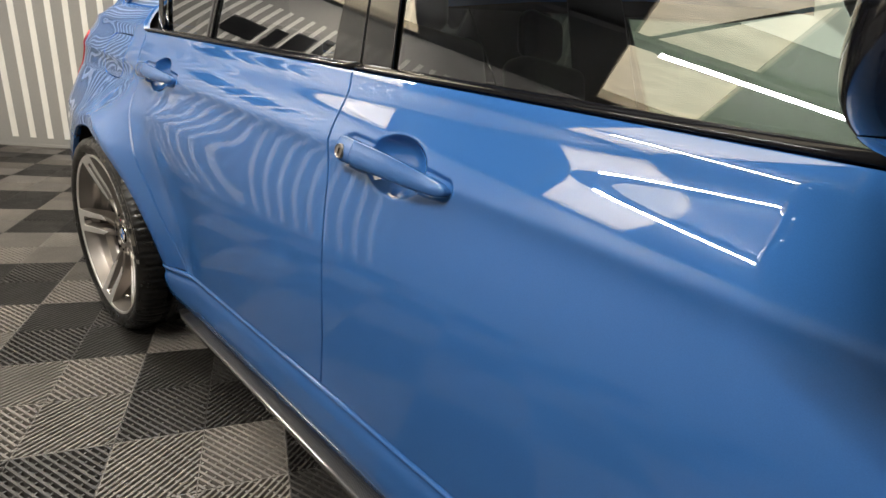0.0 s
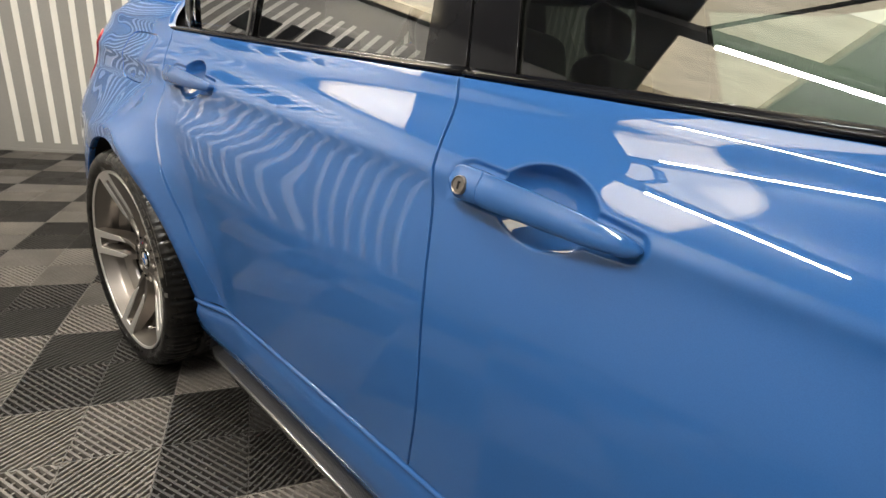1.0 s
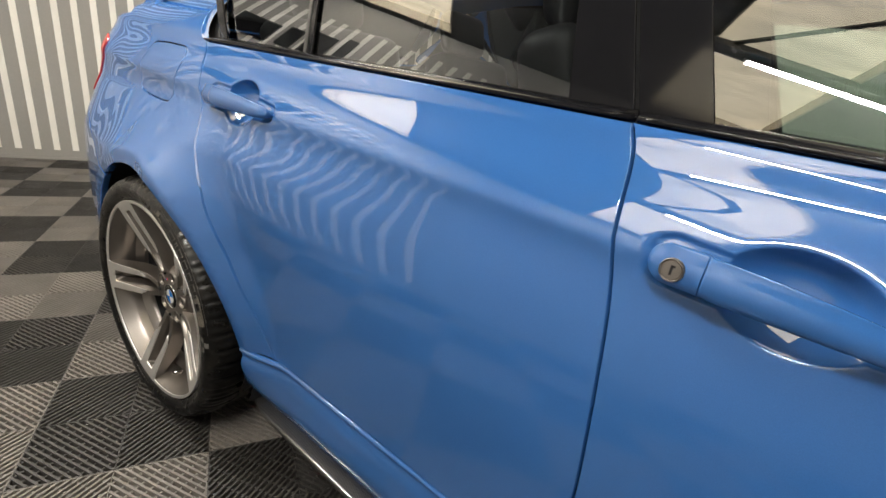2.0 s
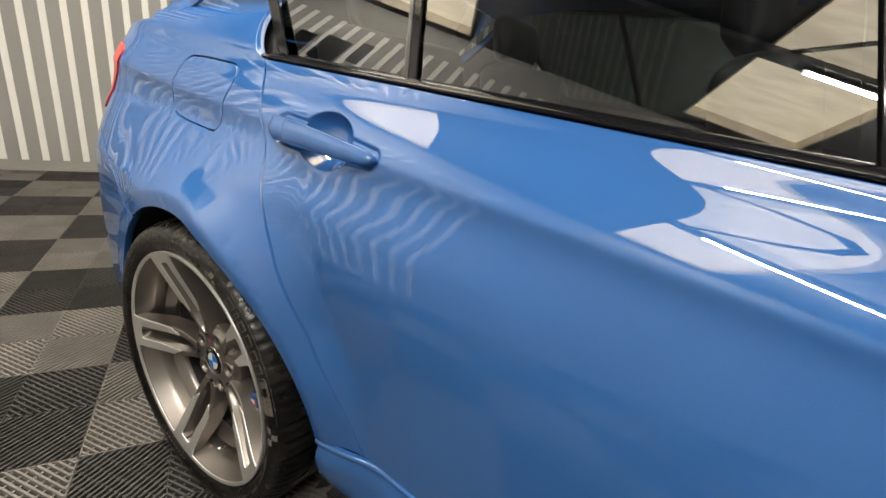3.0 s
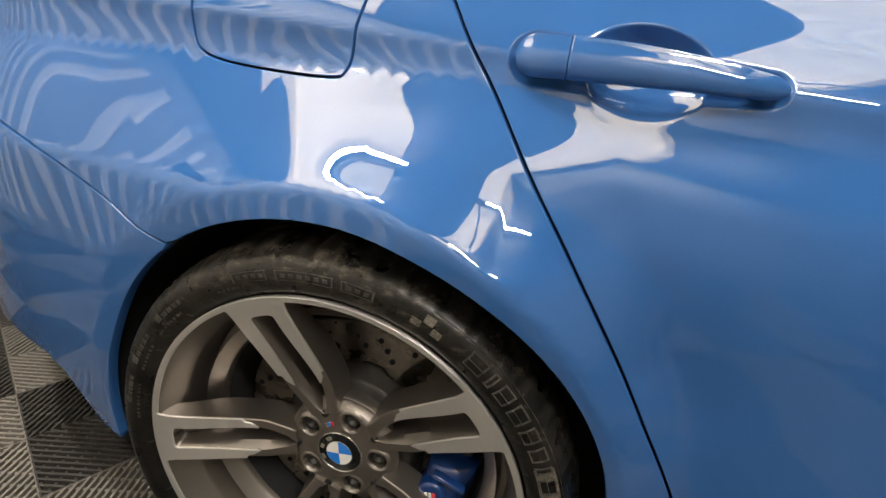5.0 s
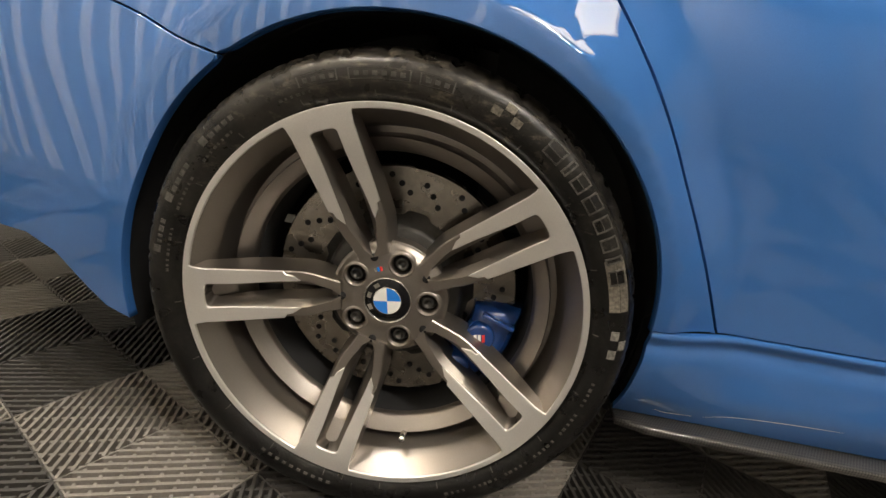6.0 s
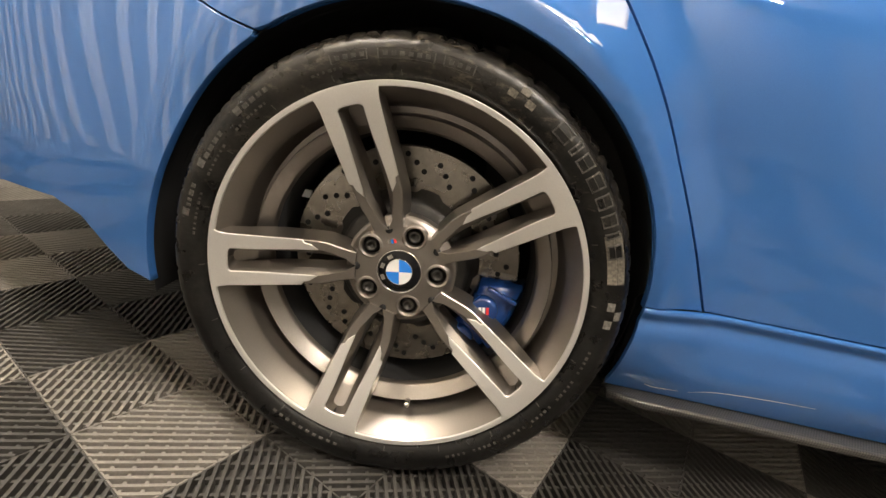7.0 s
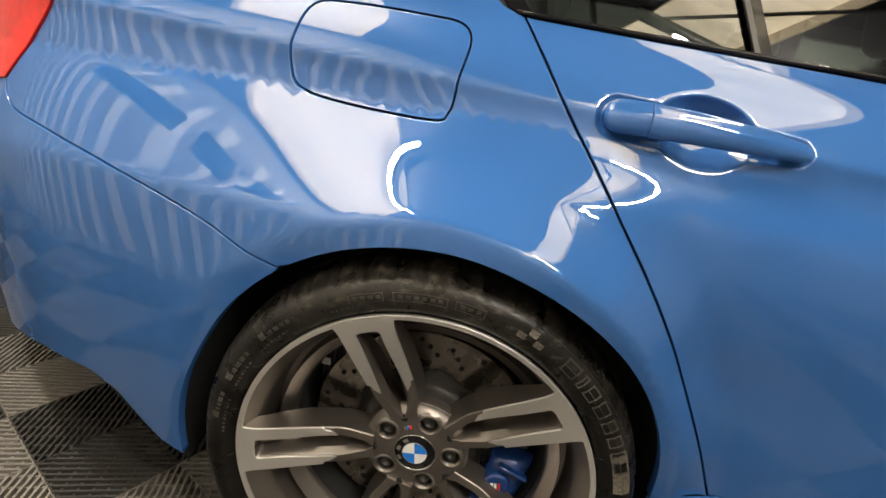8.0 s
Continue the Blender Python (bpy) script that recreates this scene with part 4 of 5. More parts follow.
def circle(cx, cz, r, n=28):
    return [(cx + r * math.cos(2 * math.pi * i / n), cz + r * math.sin(2 * math.pi * i / n)) for i in range(n)]


sheet("machined_face", circle(0, 0, LIP_R - 0.001, 180), MACHINED, wheel, face_shape, holes=[face_line()], step=0.009, lip=0.0034, label="bright machined rim and spoke face")
for k in range(5):
    turn = math.radians(39 + 72 * k)
    for side in (1, -1):
        part("spoke", spoke_bar(turn, side), ALLOY, wheel, sharp=0.5)
    # web between the two bars, lower than their faces
    for r0, r1, d0, d1, half in ((0.058, 0.086, 0.008, 0.036, 0.009), (0.226, 0.262, 0.034, 0.016, 0.0165)):
        bm = bmesh.new()
        rows = []
        for i in range(9):
            r = r0 + (r1 - r0) * i / 8
            rows.append([bm.verts.new((r, face_y(r) + d0 + (d1 - d0) * i / 8 + 0.002 * abs(c), c * half)) for c in (-1, -0.6, 0.0, 0.6, 1)])
        for p, q in zip(rows[:-1], rows[1:]):
            for j in range(4):
                bm.faces.new((p[j], p[j + 1], q[j + 1], q[j]))
        bmesh.ops.transform(bm, matrix=Matrix.Rotation(-turn, 4, "Y"), verts=bm.verts)
        part("spoke_web", bm, ALLOY, wheel)
# hub face with five bolt holes
def hub_y(x, z):
    r = np.hypot(x, z)
    return 0.0005 + 0.0035 * smooth(0.040, 0.055, r) * 0.4 + 0.012 * smooth(0.072, 0.088, r)


BOLTS = [math.radians(75 + 72 * k) for k in range(5)]
sheet("hub", circle(0, 0, 0.088, 60), ALLOY, wheel, hub_y, holes=[circle(0, 0, 0.0345, 40)] + [circle(0.060 * math.cos(a), 0.060 * math.sin(a), 0.0158) for a in BOLTS], step=0.006, lip=0.026)
for k, a in enumerate(BOLTS):
    x, z = 0.060 * math.cos(a), 0.060 * math.sin(a)
    bm = bmesh.new()
    lathe(bm, [(0.0150, 0.0045), (0.0160, -0.0008), (0.0178, -0.0012), (0.0205, 0.0012), (0.0225, 0.004)], 40)
    bmesh.ops.transform(bm, matrix=Matrix.Translation((x, 0.001, z)), verts=bm.verts)
    part("bolt_pocket_rim", bm, ALLOY, wheel)
    bm = bmesh.new()
    lathe(bm, [(0.0001, 0.013), (0.0055, 0.012), (0.0060, 0.0055), (0.0088, 0.005), (0.0098, 0.007), (0.0100, 0.015), (0.0158, 0.017), (0.0158, 0.02)], 24)
    bmesh.ops.transform(bm, matrix=Matrix.Translation((x, 0.0005, z)), verts=bm.verts)
    part("wheel_bolt", bm, DARK_STEEL, wheel, "dark steel wheel bolt")
    a2 = math.radians(39 + 72 * k)
    # a black cap paints the shaded depth of the relief hole
    bm = bmesh.new()
    bmesh.ops.create_cone(bm, cap_ends=True, segments=20, radius1=0.0056, radius2=0.0056, depth=0.006, matrix=Matrix.Translation((0.0690 * math.cos(a2), 0.0015, 0.0690 * math.sin(a2))) @ Matrix.Rotation(math.pi / 2, 4, "X"))
    part("relief_hole", bm, INNER, wheel)
# centre cap: dark ring, chrome rim and a quartered disc
cap_bm = bmesh.new()
lathe(cap_bm, [(0.0001, -0.0015), (0.0335, -0.0005), (0.0345, 0.002), (0.0345, 0.01)], 64)
cap = part("centre_cap", cap_bm, GLOSS_BLACK, wheel, "round black centre cap with a quartered disc")
bm = bmesh.new()
lathe(bm, [(0.0342, -0.0004), (0.0350, -0.0016), (0.0362, -0.0008), (0.0362, 0.004)], 64)
part("cap_ring", bm, CHROME, wheel)
bm = bmesh.new()
lathe(bm, [(0.0202, -0.0017), (0.0208, -0.0024), (0.0214, -0.0017)], 64)
part("disc_ring", bm, CHROME, wheel)
for q in range(4):
    bm = bmesh.new()
    c = bm.verts.new((0, -0.0024, 0))
    arc = [bm.verts.new((0.0203 * math.cos(math.radians(8 + 90 * q + 6 * i)), -0.0020, 0.0203 * math.sin(math.radians(8 + 90 * q + 6 * i)))) for i in range(16)]
    for p, r in zip(arc[:-1], arc[1:]):
        bm.faces.new((c, p, r))
    part("badge_quarter", bm, BADGE_BLUE if q % 2 == 0 else BADGE_WHITE, wheel)
for a in (128, 168, 208):
    bm = bmesh.new()
    box(bm, -0.0045, 0.0045, -0.0022, -0.0005, -0.0032, 0.0032)
    bmesh.ops.transform(bm, matrix=Matrix.Rotation(-math.radians(a), 4, "Y") @ Matrix.Translation((0.0276, 0, 0)) @ Matrix.Rotation(math.pi / 2, 4, "Y"), verts=bm.verts)
    part("badge_bar", bm, CHROME, wheel, flat=True)
for k, mt in enumerate((CHROME, BADGE_BLUE, BADGE_RED)):
    bm = bmesh.new()
    box(bm, -0.006 + 0.0042 * k, -0.0025 + 0.0042 * k, -0.0014, 0.001, -0.003, 0.003)
    bmesh.ops.transform(bm, matrix=Matrix.Rotation(-math.radians(110), 4, "Y") @ Matrix.Translation((0.050, 0.0005, 0)) @ Matrix.Rotation(math.pi / 2, 4, "Y"), verts=bm.verts)
    part("stripe_badge", bm, mt, wheel, flat=True)
# valve
bm = bmesh.new()
bmesh.ops.create_cone(bm, cap_ends=True, segments=16, radius1=0.0055, radius2=0.0048, depth=0.022, matrix=Matrix.Translation((0.048, -0.018, -0.222)) @ Matrix.Rotation(math.radians(75), 4, "X"))
part("tyre_valve", bm, CHROME, wheel, "metal tyre valve")

# tyre with shoulder grooves
TN = 400


def tread(i, j, r, y):
    if j in (7, 8, 9, 10, 11, 12) and i % 8 == 0:
        return r - (0.0025, 0.005, 0.006, 0.006, 0.006, 0.006)[j - 7], y
    if j in (8, 9) and i % 8 == 4:
        return r - 0.003, y
    return r, y


PROFILE = [(0.268, -0.036), (0.2795, -0.046), (0.2835, -0.053), (0.289, -0.0585), (0.300, -0.0630), (0.314, -0.0640), (0.324, -0.0600), (0.331, -0.0530), (0.337, -0.042), (0.3415, -0.028), (0.344, -0.012), (0.345, 0.004),
           (0.345, 0.026), (0.338, 0.0265), (0.338, 0.036), (0.346, 0.0365), (0.346, 0.074), (0.338, 0.0745), (0.338, 0.086), (0.346, 0.0865), (0.345, 0.128), (0.338, 0.1285), (0.338, 0.138), (0.345, 0.1385), (0.341, 0.18), (0.328, 0.205), (0.30, 0.218), (0.262, 0.20)]
bm = bmesh.new()
lathe(bm, PROFILE, TN, warp=tread)
for v in bm.verts:
    if v.co.z < -HUB_Z + 0.001:
        d = -HUB_Z + 0.001 - v.co.z
        v.co.z += d
        if v.co.y < 0:
            v.co.y -= 0.4 * d
tyre = part("tyre", bm, TYRE, wheel, "black low-profile road tyre with dusty sidewall")


def side_y(r):
    rs, ys = zip(*PROFILE[1:9])
    return float(np.interp(r, rs, ys))


def sidewall_bar(a0, a1, r0, r1, mt, raise_=0.0009):
    """A raised bar on the sidewall between two angles and radii."""
    bm = bmesh.new()
    n = max(2, int(abs(a1 - a0) / 1.5) + 1)
    rows = []
    for i in range(n + 1):
        a = math.radians(a0 + (a1 - a0) * i / n)
        rows.append([bm.verts.new((r * math.cos(a), side_y(r) - e, r * math.sin(a))) for r, e in ((r0, -0.001), (r0 + 0.0004, raise_), ((r0 + r1) / 2, raise_), (r1 - 0.0004, raise_), (r1, -0.001))])
    for p, q in zip(rows[:-1], rows[1:]):
        for j in range(4):
            bm.faces.new((p[j], p[j + 1], q[j + 1], q[j]))
    bm.faces.new(rows[0]), bm.faces.new(rows[-1])
    bmesh.ops.recalc_face_normals(bm, faces=bm.faces)
    part("sidewall_bar", bm, mt, wheel, flat=True)


# dusty plate behind the last of the raised marks, and the wear line round the sidewall
sidewall_bar(25.0, 12.0, 0.3005, 0.3245, TYRE_DUST, 0.0006)
sidewall_bar(66.0, 8.0, 0.3268, 0.3276, TYRE_MARK, 0.0010)
# raised marks of the maker and the size, as plain bars in the rubber's own colour
a = 55.0
for w in (4.6, 1.6, 3.6, 4.0, 3.4, 3.2, 1.6, 3.8):
    # each mark is an embossed frame with a darker middle
    sidewall_bar(a, a - w, 0.3040, 0.3210, TYRE, 0.0008)
    for r0, r1 in ((0.3022, 0.3040), (0.3210, 0.3228)) + (((0.3115, 0.3130),) if w > 3.3 else ()):
        sidewall_bar(a, a - w, r0, r1, TYRE_MARK, 0.0015)
    for g in (a, a - w + 0.4):
        sidewall_bar(g, g - 0.4, 0.3022, 0.3228, TYRE_MARK, 0.0014)
    a -= w + 1.5
for a0, widths in ((171, (1.9, 0.7, 0.7, 1.5, 1.1)), (157, (2.1, 1.5, 1.6, 1.5, 1.1)), (140, (1.9, 1.6, 1.5, 1.2, 1.1))):
    a = a0
    for k, w in enumerate(widths):
        sidewall_bar(a, a - w, 0.3065, 0.3170 if k == 0 else 0.3130, TYRE_MARK, 0.0007)
        a -= w + 0.8
for k in range(3):
    for c in range(2):
        if (k + c) % 2 == 0:
            sidewall_bar(7.0 - 2.5 * k, 7.0 - 2.5 * k - 2.3, 0.305 + 0.011 * c, 0.3155 + 0.011 * c, TYRE_WHITE)
            sidewall_bar(69.0 - 2.5 * k, 69.0 - 2.5 * k - 2.3, 0.303 + 0.010 * c, 0.3125 + 0.010 * c, TYRE_DUST)
for a0, n in ((176, 9), (158, 7), (143, 8), (118, 6)):
    for k in range(n):
        sidewall_bar(a0 - 1.5 * k, a0 - 1.5 * k - 0.5 - 0.4 * (k % 3 == 0), 0.2955, 0.2990, TYRE_MARK, 0.0005)
for k in range(34):
    if k % 6 != 5:
        sidewall_bar(-8 - 1.7 * k, -8 - 1.7 * k - 0.6 - 0.4 * (k % 4 == 1), 0.299, 0.3035, TYRE_MARK, 0.0006)
for k in range(10):
    sidewall_bar(-100 - 2.4 * k, -101.2 - 2.4 * k, 0.296, 0.300, TYRE_MARK, 0.0006)
for k in range(20):
    sidewall_bar(18 * k + 5, 18 * k + 5.25, 0.2845, 0.2915, TYRE_MARK, 0.0006)
for a0, a1 in ((112, 103.5), (100.5, 87.5), (85, 78)):
    sidewall_bar(a0, a1, 0.3030, 0.3038, TYRE_MARK, 0.0007)
    sidewall_bar(a0, a1, 0.3150, 0.3158, TYRE_MARK, 0.0007)
    sidewall_bar(a0 + 0.3, a0, 0.3030, 0.3158, TYRE_MARK, 0.0007)
    sidewall_bar(a1, a1 - 0.3, 0.3030, 0.3158, TYRE_MARK, 0.0007)
    for k in range(int((a0 - a1) / 2.1)):
        sidewall_bar(a0 - 1.0 - 2.0 * k, a0 - 2.1 - 2.0 * k, 0.3065, 0.3120, TYRE_MARK, 0.0006)

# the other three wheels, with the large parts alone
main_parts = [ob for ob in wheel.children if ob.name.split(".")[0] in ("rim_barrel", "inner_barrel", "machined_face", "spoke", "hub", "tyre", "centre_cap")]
for x, turn in ((0.0, 180), (NOSE_X, 0), (NOSE_X, 180)):
    other = new("wheel", wheel.data)
    other.parent = car
    other.matrix_basis = pose(x, 2 * CENTRE_Y if turn else 0.0, HUB_Z, rz=turn)
    for ob in main_parts:
        twin = new(ob.name.split(".")[0], ob.data)
        twin.parent = other
        twin.matrix_basis = ob.matrix_basis

# brake behind the wheel
brake = part("brake_disc", bmesh.new(), DISC, car)
bm = bmesh.new()
lathe(bm, [(0.098, 0.062), (0.190, 0.062), (0.192, 0.064), (0.192, 0.074), (0.190, 0.076), (0.098, 0.076)], 120)
bm.to_mesh(brake.data), bm.free()
brake.data.polygons.foreach_set("use_smooth", [False] * len(brake.data.polygons))
brake.matrix_basis = wheel.matrix_basis
bm = bmesh.new()
lathe(bm, [(0.06, 0.035), (0.100, 0.036), (0.108, 0.042), (0.111, 0.058), (0.118, 0.0585), (0.118, 0.064)], 80, warp=lambda i, j, r, y: (r + (0.007 if j > 3 and i % 8 < 4 else 0), y))
part("disc_bell", bm, DARK_STEEL, brake)
# drilled holes are black caps on the disc, their inner shade painted
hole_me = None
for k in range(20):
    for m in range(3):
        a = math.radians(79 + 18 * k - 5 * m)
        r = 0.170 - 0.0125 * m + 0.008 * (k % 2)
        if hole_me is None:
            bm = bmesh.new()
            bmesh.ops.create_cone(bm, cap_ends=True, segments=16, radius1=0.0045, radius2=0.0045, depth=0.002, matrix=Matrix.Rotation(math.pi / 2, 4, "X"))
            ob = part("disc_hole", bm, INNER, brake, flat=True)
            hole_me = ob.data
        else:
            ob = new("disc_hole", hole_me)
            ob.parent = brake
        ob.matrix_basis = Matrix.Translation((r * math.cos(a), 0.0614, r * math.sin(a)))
cal_bm = bmesh.new()
rows = []
for i in range(17):
    a = math.radians(-50 + 50 * i / 16)
    e = math.sin(math.pi * i / 16) ** 0.35
    rows.append([cal_bm.verts.new((r * math.cos(a), y, r * math.sin(a))) for r, y in ((0.128, 0.056), (0.132, 0.040 - 0.012 * e), (0.150, 0.034 - 0.016 * e), (0.176, 0.034 - 0.016 * e), (0.196, 0.042 - 0.010 * e), (0.206, 0.056), (0.206, 0.10), (0.128, 0.10))])
for p, q in zip(rows[:-1], rows[1:]):
    for j in range(8):
        cal_bm.faces.new((p[j], q[j], q[(j + 1) % 8], p[(j + 1) % 8]))
cal_bm.faces.new(rows[0]), cal_bm.faces.new(rows[-1])
bmesh.ops.recalc_face_normals(cal_bm, faces=cal_bm.faces)
caliper = part("brake_caliper", cal_bm, CALIPER, car, "glossy dark blue brake caliper")
caliper.matrix_basis = wheel.matrix_basis
for a, r, rad in ((-17, 0.150, 0.023), (-41, 0.152, 0.021)):
    # round piston bosses
    bm = bmesh.new()
    lathe(bm, [(0.0001, -0.008), (rad - 0.006, -0.008), (rad - 0.002, -0.006), (rad, -0.002), (rad, 0.02)], 40)
    bmesh.ops.transform(bm, matrix=Matrix.Rotation(-math.radians(a), 4, "Y") @ Matrix.Translation((r, 0.018, 0)), verts=bm.verts)
    part("piston_boss", bm, CALIPER, caliper)
for a, ln in ((-5, 0.026), (-29, 0.034), (-31, 0.030)):
    bm = bmesh.new()
    box(bm, -ln, ln, -0.008, 0.006, -0.0035, 0.0035, bevel=0.002)
    bmesh.ops.transform(bm, matrix=Matrix.Rotation(-math.radians(a), 4, "Y") @ Matrix.Translation((0.168, 0.020, 0)) @ Matrix.Rotation(0.25, 4, "Y"), verts=bm.verts)
    part("caliper_rib", bm, CALIPER, caliper)
for k, mt in enumerate((BADGE_RED, BADGE_WHITE, BADGE_WHITE)):
    bm = bmesh.new()
    box(bm, -0.007, 0.005, -0.0008, 0.0015, -0.0022, 0.0022)
    bmesh.ops.transform(bm, matrix=Matrix.Rotation(-math.radians(-17), 4, "Y") @ Matrix.Translation((0.150, 0.0097, 0)) @ Matrix.Rotation(1.1, 4, "Y") @ Matrix.Translation((0, 0, 0.006 - 0.006 * k)), verts=bm.verts)
    part("caliper_badge", bm, mt, caliper, flat=True)
bm = bmesh.new()
bmesh.ops.create_cone(bm, cap_ends=True, segments=40, radius1=0.12, radius2=0.10, depth=0.05, matrix=Matrix.Translation((0, 0.13, HUB_Z)) @ Matrix.Rotation(math.pi / 2, 4, "X"))
box(bm, -0.05, 0.05, 0.12, 0.36, 0.22, 0.46, bevel=0.02)
box(bm, -0.30, 0.0, 0.16, 0.22, 0.24, 0.28, bevel=0.01)
part("axle_carrier", bm, DARK_STEEL, car)
TAG = (-0.197, 0.410)
bm = bmesh.new()
box(bm, TAG[0] - 0.009, TAG[0] + 0.009, 0.084, 0.087, TAG[1] - 0.007, TAG[1] + 0.007)
part("white_tag", bm, BADGE_WHITE, car, flat=True)

# ---- mirror on the front door ----
def mirror_shell(name, material, parent, keep, grow, label=""):
    bm = bmesh.new()
    bmesh.ops.create_uvsphere(bm, u_segments=48, v_segments=32, radius=1.0)
    bmesh.ops.delete(bm, geom=[v for v in bm.verts if not keep(v.co.z)], context="VERTS")
    for v in bm.verts:
        x, y, z = (math.copysign(abs(c) ** 0.8, c) for c in v.co)
        v.co = (1.845 + grow * (0.105 if x > 0 else 0.062) * x, -0.055 + grow * 0.100 * y, 1.040 + grow * 0.080 * z)
    return part(name, bm, material, parent, label)


mirror = mirror_shell("door_mirror", GLOSS_BLACK, DOORS[1], lambda z: z > -0.86, 1.0, "gloss black door mirror with blue lower cap")
mirror_shell("mirror_cap", PAINT, DOORS[1], lambda z: z < -0.82, 1.01)
bm = bmesh.new()
box(bm, 1.83, 1.90, 0.02, 0.165, 0.965, 0.995, bevel=0.012)
part("mirror_foot", bm, GLOSS_BLACK, DOORS[1])

# ---- cabin ----
def seat(x, y, z=0.30):
    ob = part("car_seat", bmesh.new(), SEAT, car, "dark leather car seat")
    for name, dims, ang, off in (("cushion", (0.50, 0.50, 0.14), 4, (0.1, 0, 0.18)), ("backrest", (0.13, 0.48, 0.60), -16, (-0.22, 0, 0.52)), ("headrest", (0.09, 0.26, 0.17), -12, (-0.345, 0, 0.90))):
        bm = bmesh.new()
        bmesh.ops.create_cube(bm, size=1, matrix=Matrix.Diagonal((*dims, 1)))
        bmesh.ops.bevel(bm, geom=bm.edges[:], offset=0.045, segments=4, affect="EDGES", profile=0.5)
        bmesh.ops.transform(bm, matrix=Matrix.Translation((x + off[0], y + off[1], z + off[2])) @ Matrix.Rotation(math.radians(ang), 4, "Y"), verts=bm.verts)
        if name == "cushion":
            bm.to_mesh(ob.data), bm.free()
            ob.data.polygons.foreach_set("use_smooth", [True] * len(ob.data.polygons))
        else:
            part(name, bm, SEAT, ob)


for x in (1.15, 0.30):
    for y in (0.53, 1.24):
        seat(x, y)
for far in (False, True):
    sheet("door_lining", [(0.1, 0.42), (2.2, 0.42), (2.2, 0.91)] + [(x, float(belt_z(x)) - 0.005) for x in np.arange(2.1, 0.2, -0.2)] + [(0.1, 1.0)], CABIN, car, lambda x, z: 0.20 + 0 * x + 0.02 * np.sin(z * 9), step=0.08, far=far)
sheet("centre_pillar_lining", [(0.84, 0.93), (1.14, 0.93), (1.02, 1.37), (0.80, 1.37)], CABIN, car, lambda x, z: pane(x, z) + 0.03, step=0.06, far=True)
sheet("centre_pillar_lining", [(0.99, 0.93), (1.16, 0.93), (1.03, 1.37), (0.87, 1.37)], CABIN, car, lambda x, z: pane(x, z) + 0.03, step=0.06)
bm = bmesh.new()
box(bm, 1.95, 2.28, 0.22, 2 * CENTRE_Y - 0.22, 0.55, 0.93, bevel=0.05)
part("dashboard", bm, CABIN, car)
bm = bmesh.new()
box(bm, -0.62, 0.0, 0.24, 2 * CENTRE_Y - 0.24, 0.55, 1.02, bevel=0.03)
part("parcel_shelf", bm, CABIN, car)

# ---- floor tiles: ribbed interlocking squares laid along the room ----
CELL = 0.2075
RIB = CELL * math.sqrt(2) / 20
OFF_U, OFF_V = 0.2876 * CELL, 0.4317 * CELL


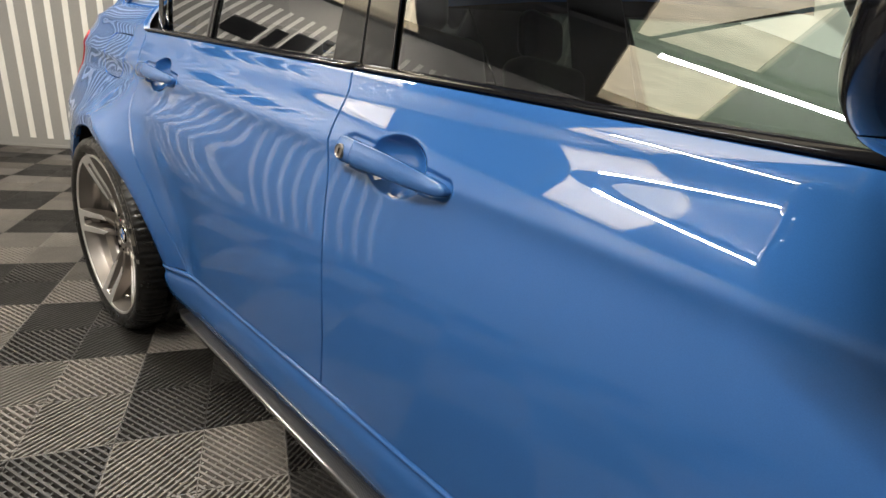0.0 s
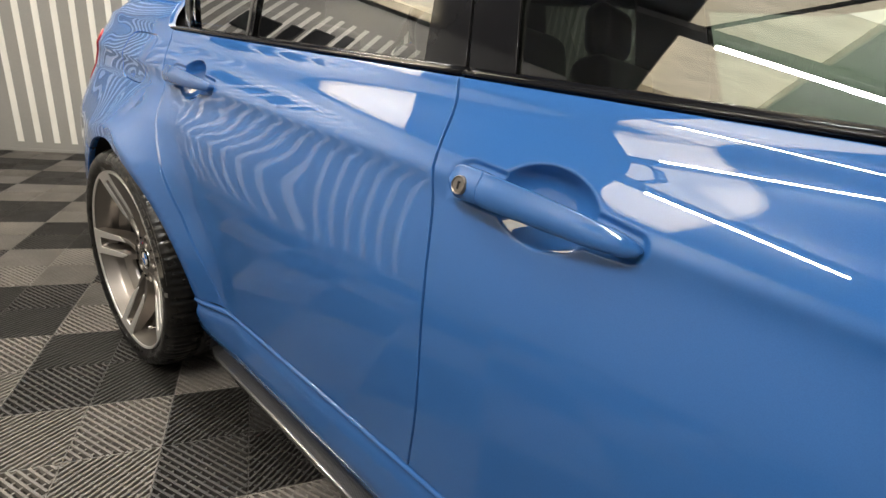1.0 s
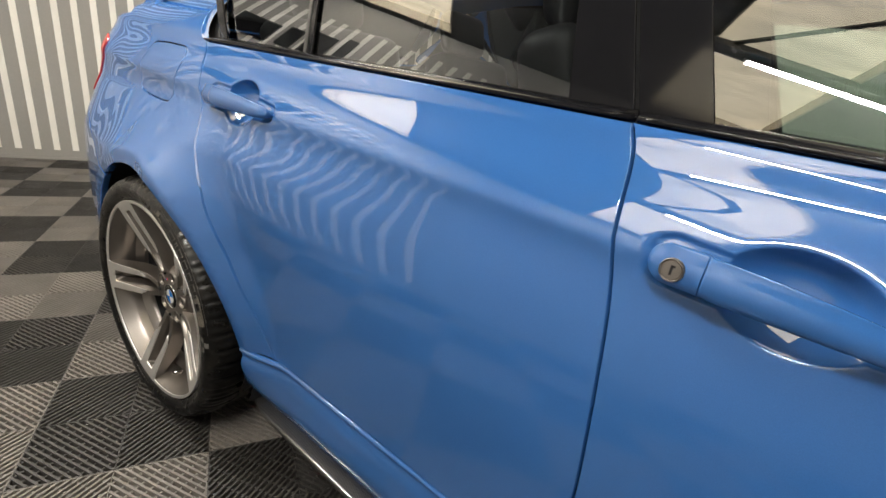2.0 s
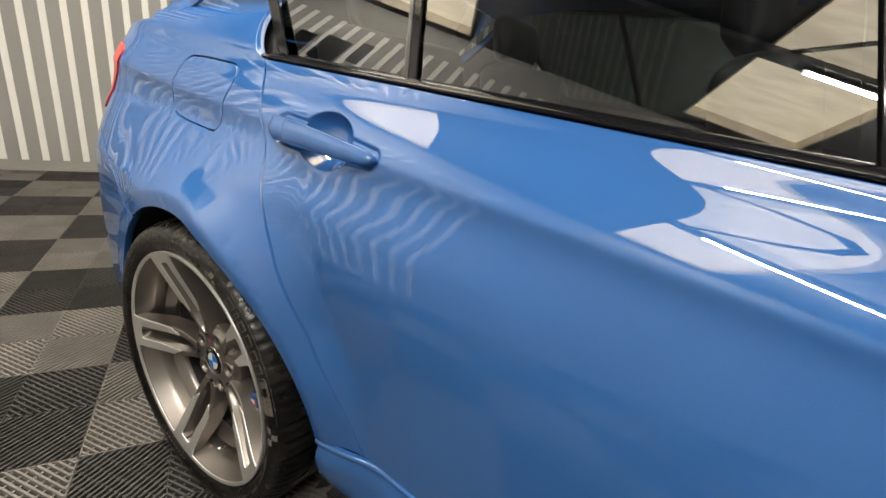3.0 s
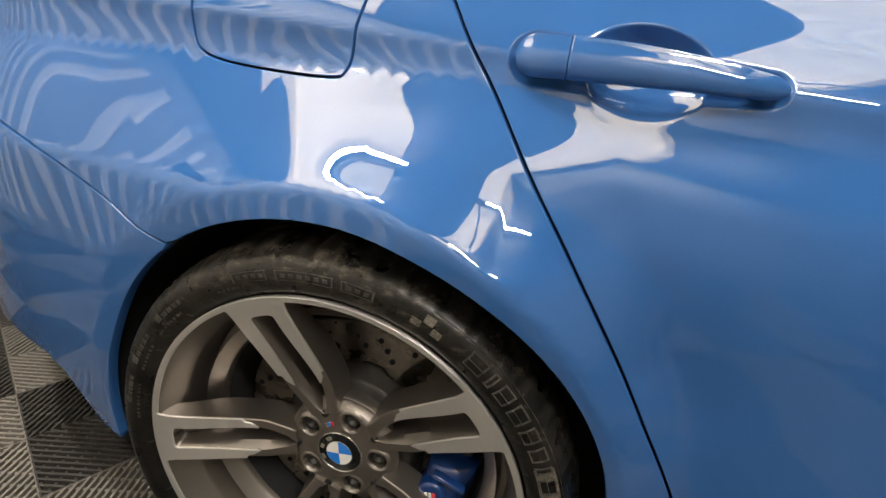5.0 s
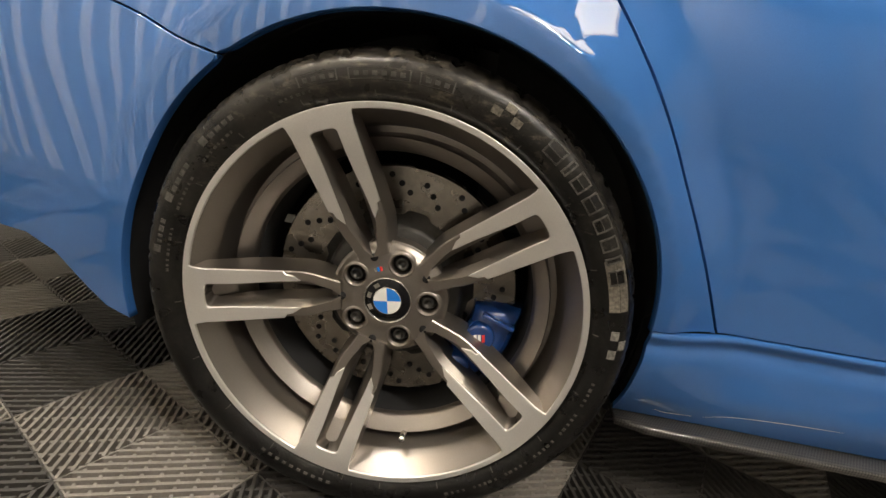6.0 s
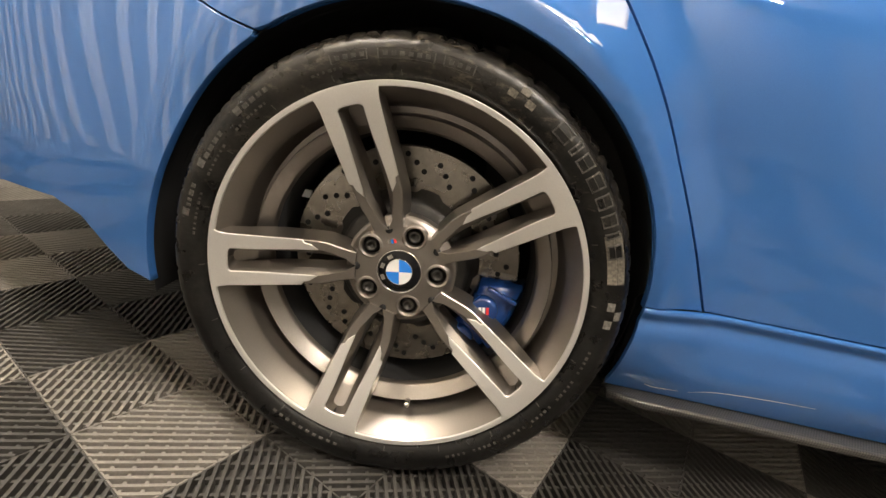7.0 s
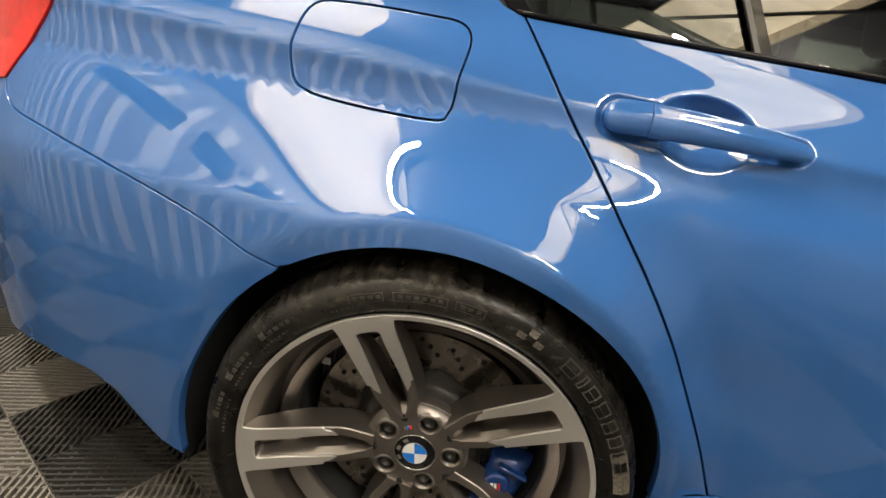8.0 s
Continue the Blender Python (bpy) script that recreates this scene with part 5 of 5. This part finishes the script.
def tile_mesh(name, material):
    """One tile of four quarters; its ribs run along the diagonals and turn from quarter to quarter."""
    verts, faces = [], []

    def bar(p, q, half, z0, z1, lean):
        d = (q - p) / (np.linalg.norm(q - p) + 1e-9)
        n = np.array((-d[1], d[0]))
        b = len(verts)
        for e in (p, q):
            for s, z in ((-half, z0), (-half * lean, z1), (half * lean, z1), (half, z0)):
                w = e + n * s
                verts.append((w[0], w[1], z))
        faces.extend([(b, b + 1, b + 5, b + 4), (b + 1, b + 2, b + 6, b + 5), (b + 2, b + 3, b + 7, b + 6), (b, b + 3, b + 2, b + 1), (b + 4, b + 5, b + 6, b + 7)])

    e = CELL - 0.0008
    for qi in (0, 1):
        for qj in (0, 1):
            o = np.array((-CELL + qi * CELL, -CELL + qj * CELL))
            up_ = (qi + qj) % 2 == FLIP
            for k in range(-19, 20):
                c = k * RIB * math.sqrt(2)
                # line y - x = c over the quarter, or its mirror image
                t0, t1 = max(0.0, -c), min(e, e - c)
                t0, t1 = t0 + 0.0015, t1 - 0.0015
                if t1 - t0 < 0.004:
                    continue
                a, b = np.array((t0, t0 + c)), np.array((t1, t1 + c))
                if not up_:
                    a, b = np.array((e - a[0], a[1])), np.array((e - b[0], b[1]))
                bar(o + a, o + b, 0.0044, -0.012, 0.0, 0.62)
            for k in range(-9, 10):
                c = k * RIB * math.sqrt(2) * 2
                t0, t1 = max(0.0, -c) + 0.001, min(e, e - c) - 0.001
                if t1 - t0 < 0.01:
                    continue
                a, b = np.array((t0, t0 + c)), np.array((t1, t1 + c))
                if up_:
                    a, b = np.array((e - a[0], a[1])), np.array((e - b[0], b[1]))
                bar(o + a, o + b, 0.0028, -0.014, -0.0045, 0.9)
    for s in (-CELL, 0.0, CELL):
        w = 0.0016
        x = s - math.copysign(w, s) if s else 0.0
        bar(np.array((x, -e)), np.array((x, e)), w, -0.014, -0.0012, 0.8)
        bar(np.array((-e, x)), np.array((e, x)), w, -0.014, -0.0012, 0.8)
    me = bpy.data.meshes.new(name)
    me.from_pydata(verts, [], faces)
    me.materials.append(material)
    return me


FLIP = 1
tile_meshes = (tile_mesh("floor_tile", TILE_LIGHT), tile_mesh("floor_tile_dark", TILE_DARK))
floor_bm = bmesh.new()
box(floor_bm, WALL_U0, WALL_U1, WALL_V0, WALL_V1, -0.017, -0.0145)
floor = part("floor", floor_bm, SUBFLOOR, flat=True)
floor.matrix_basis = ROOM_M
tagged(floor, "ribbed plastic garage floor tiles in grey and charcoal checkerboard", "floor", kind="structure")
for i in range(-12, 14):
    for j in range(-8, 10):
        u, v = OFF_U + 2 * CELL * i, OFF_V + CELL * (2 * j + 1)
        if not (WALL_U0 - 0.1 < u < WALL_U1 and WALL_V0 - 0.1 < v < WALL_V1):
            continue
        # light where the sum of the steps along both walls is even
        ob = new("floor_tile", tile_meshes[(i + j) % 2])
        ob.parent = floor
        ob.matrix_basis = Matrix.Translation((u, v, 0))
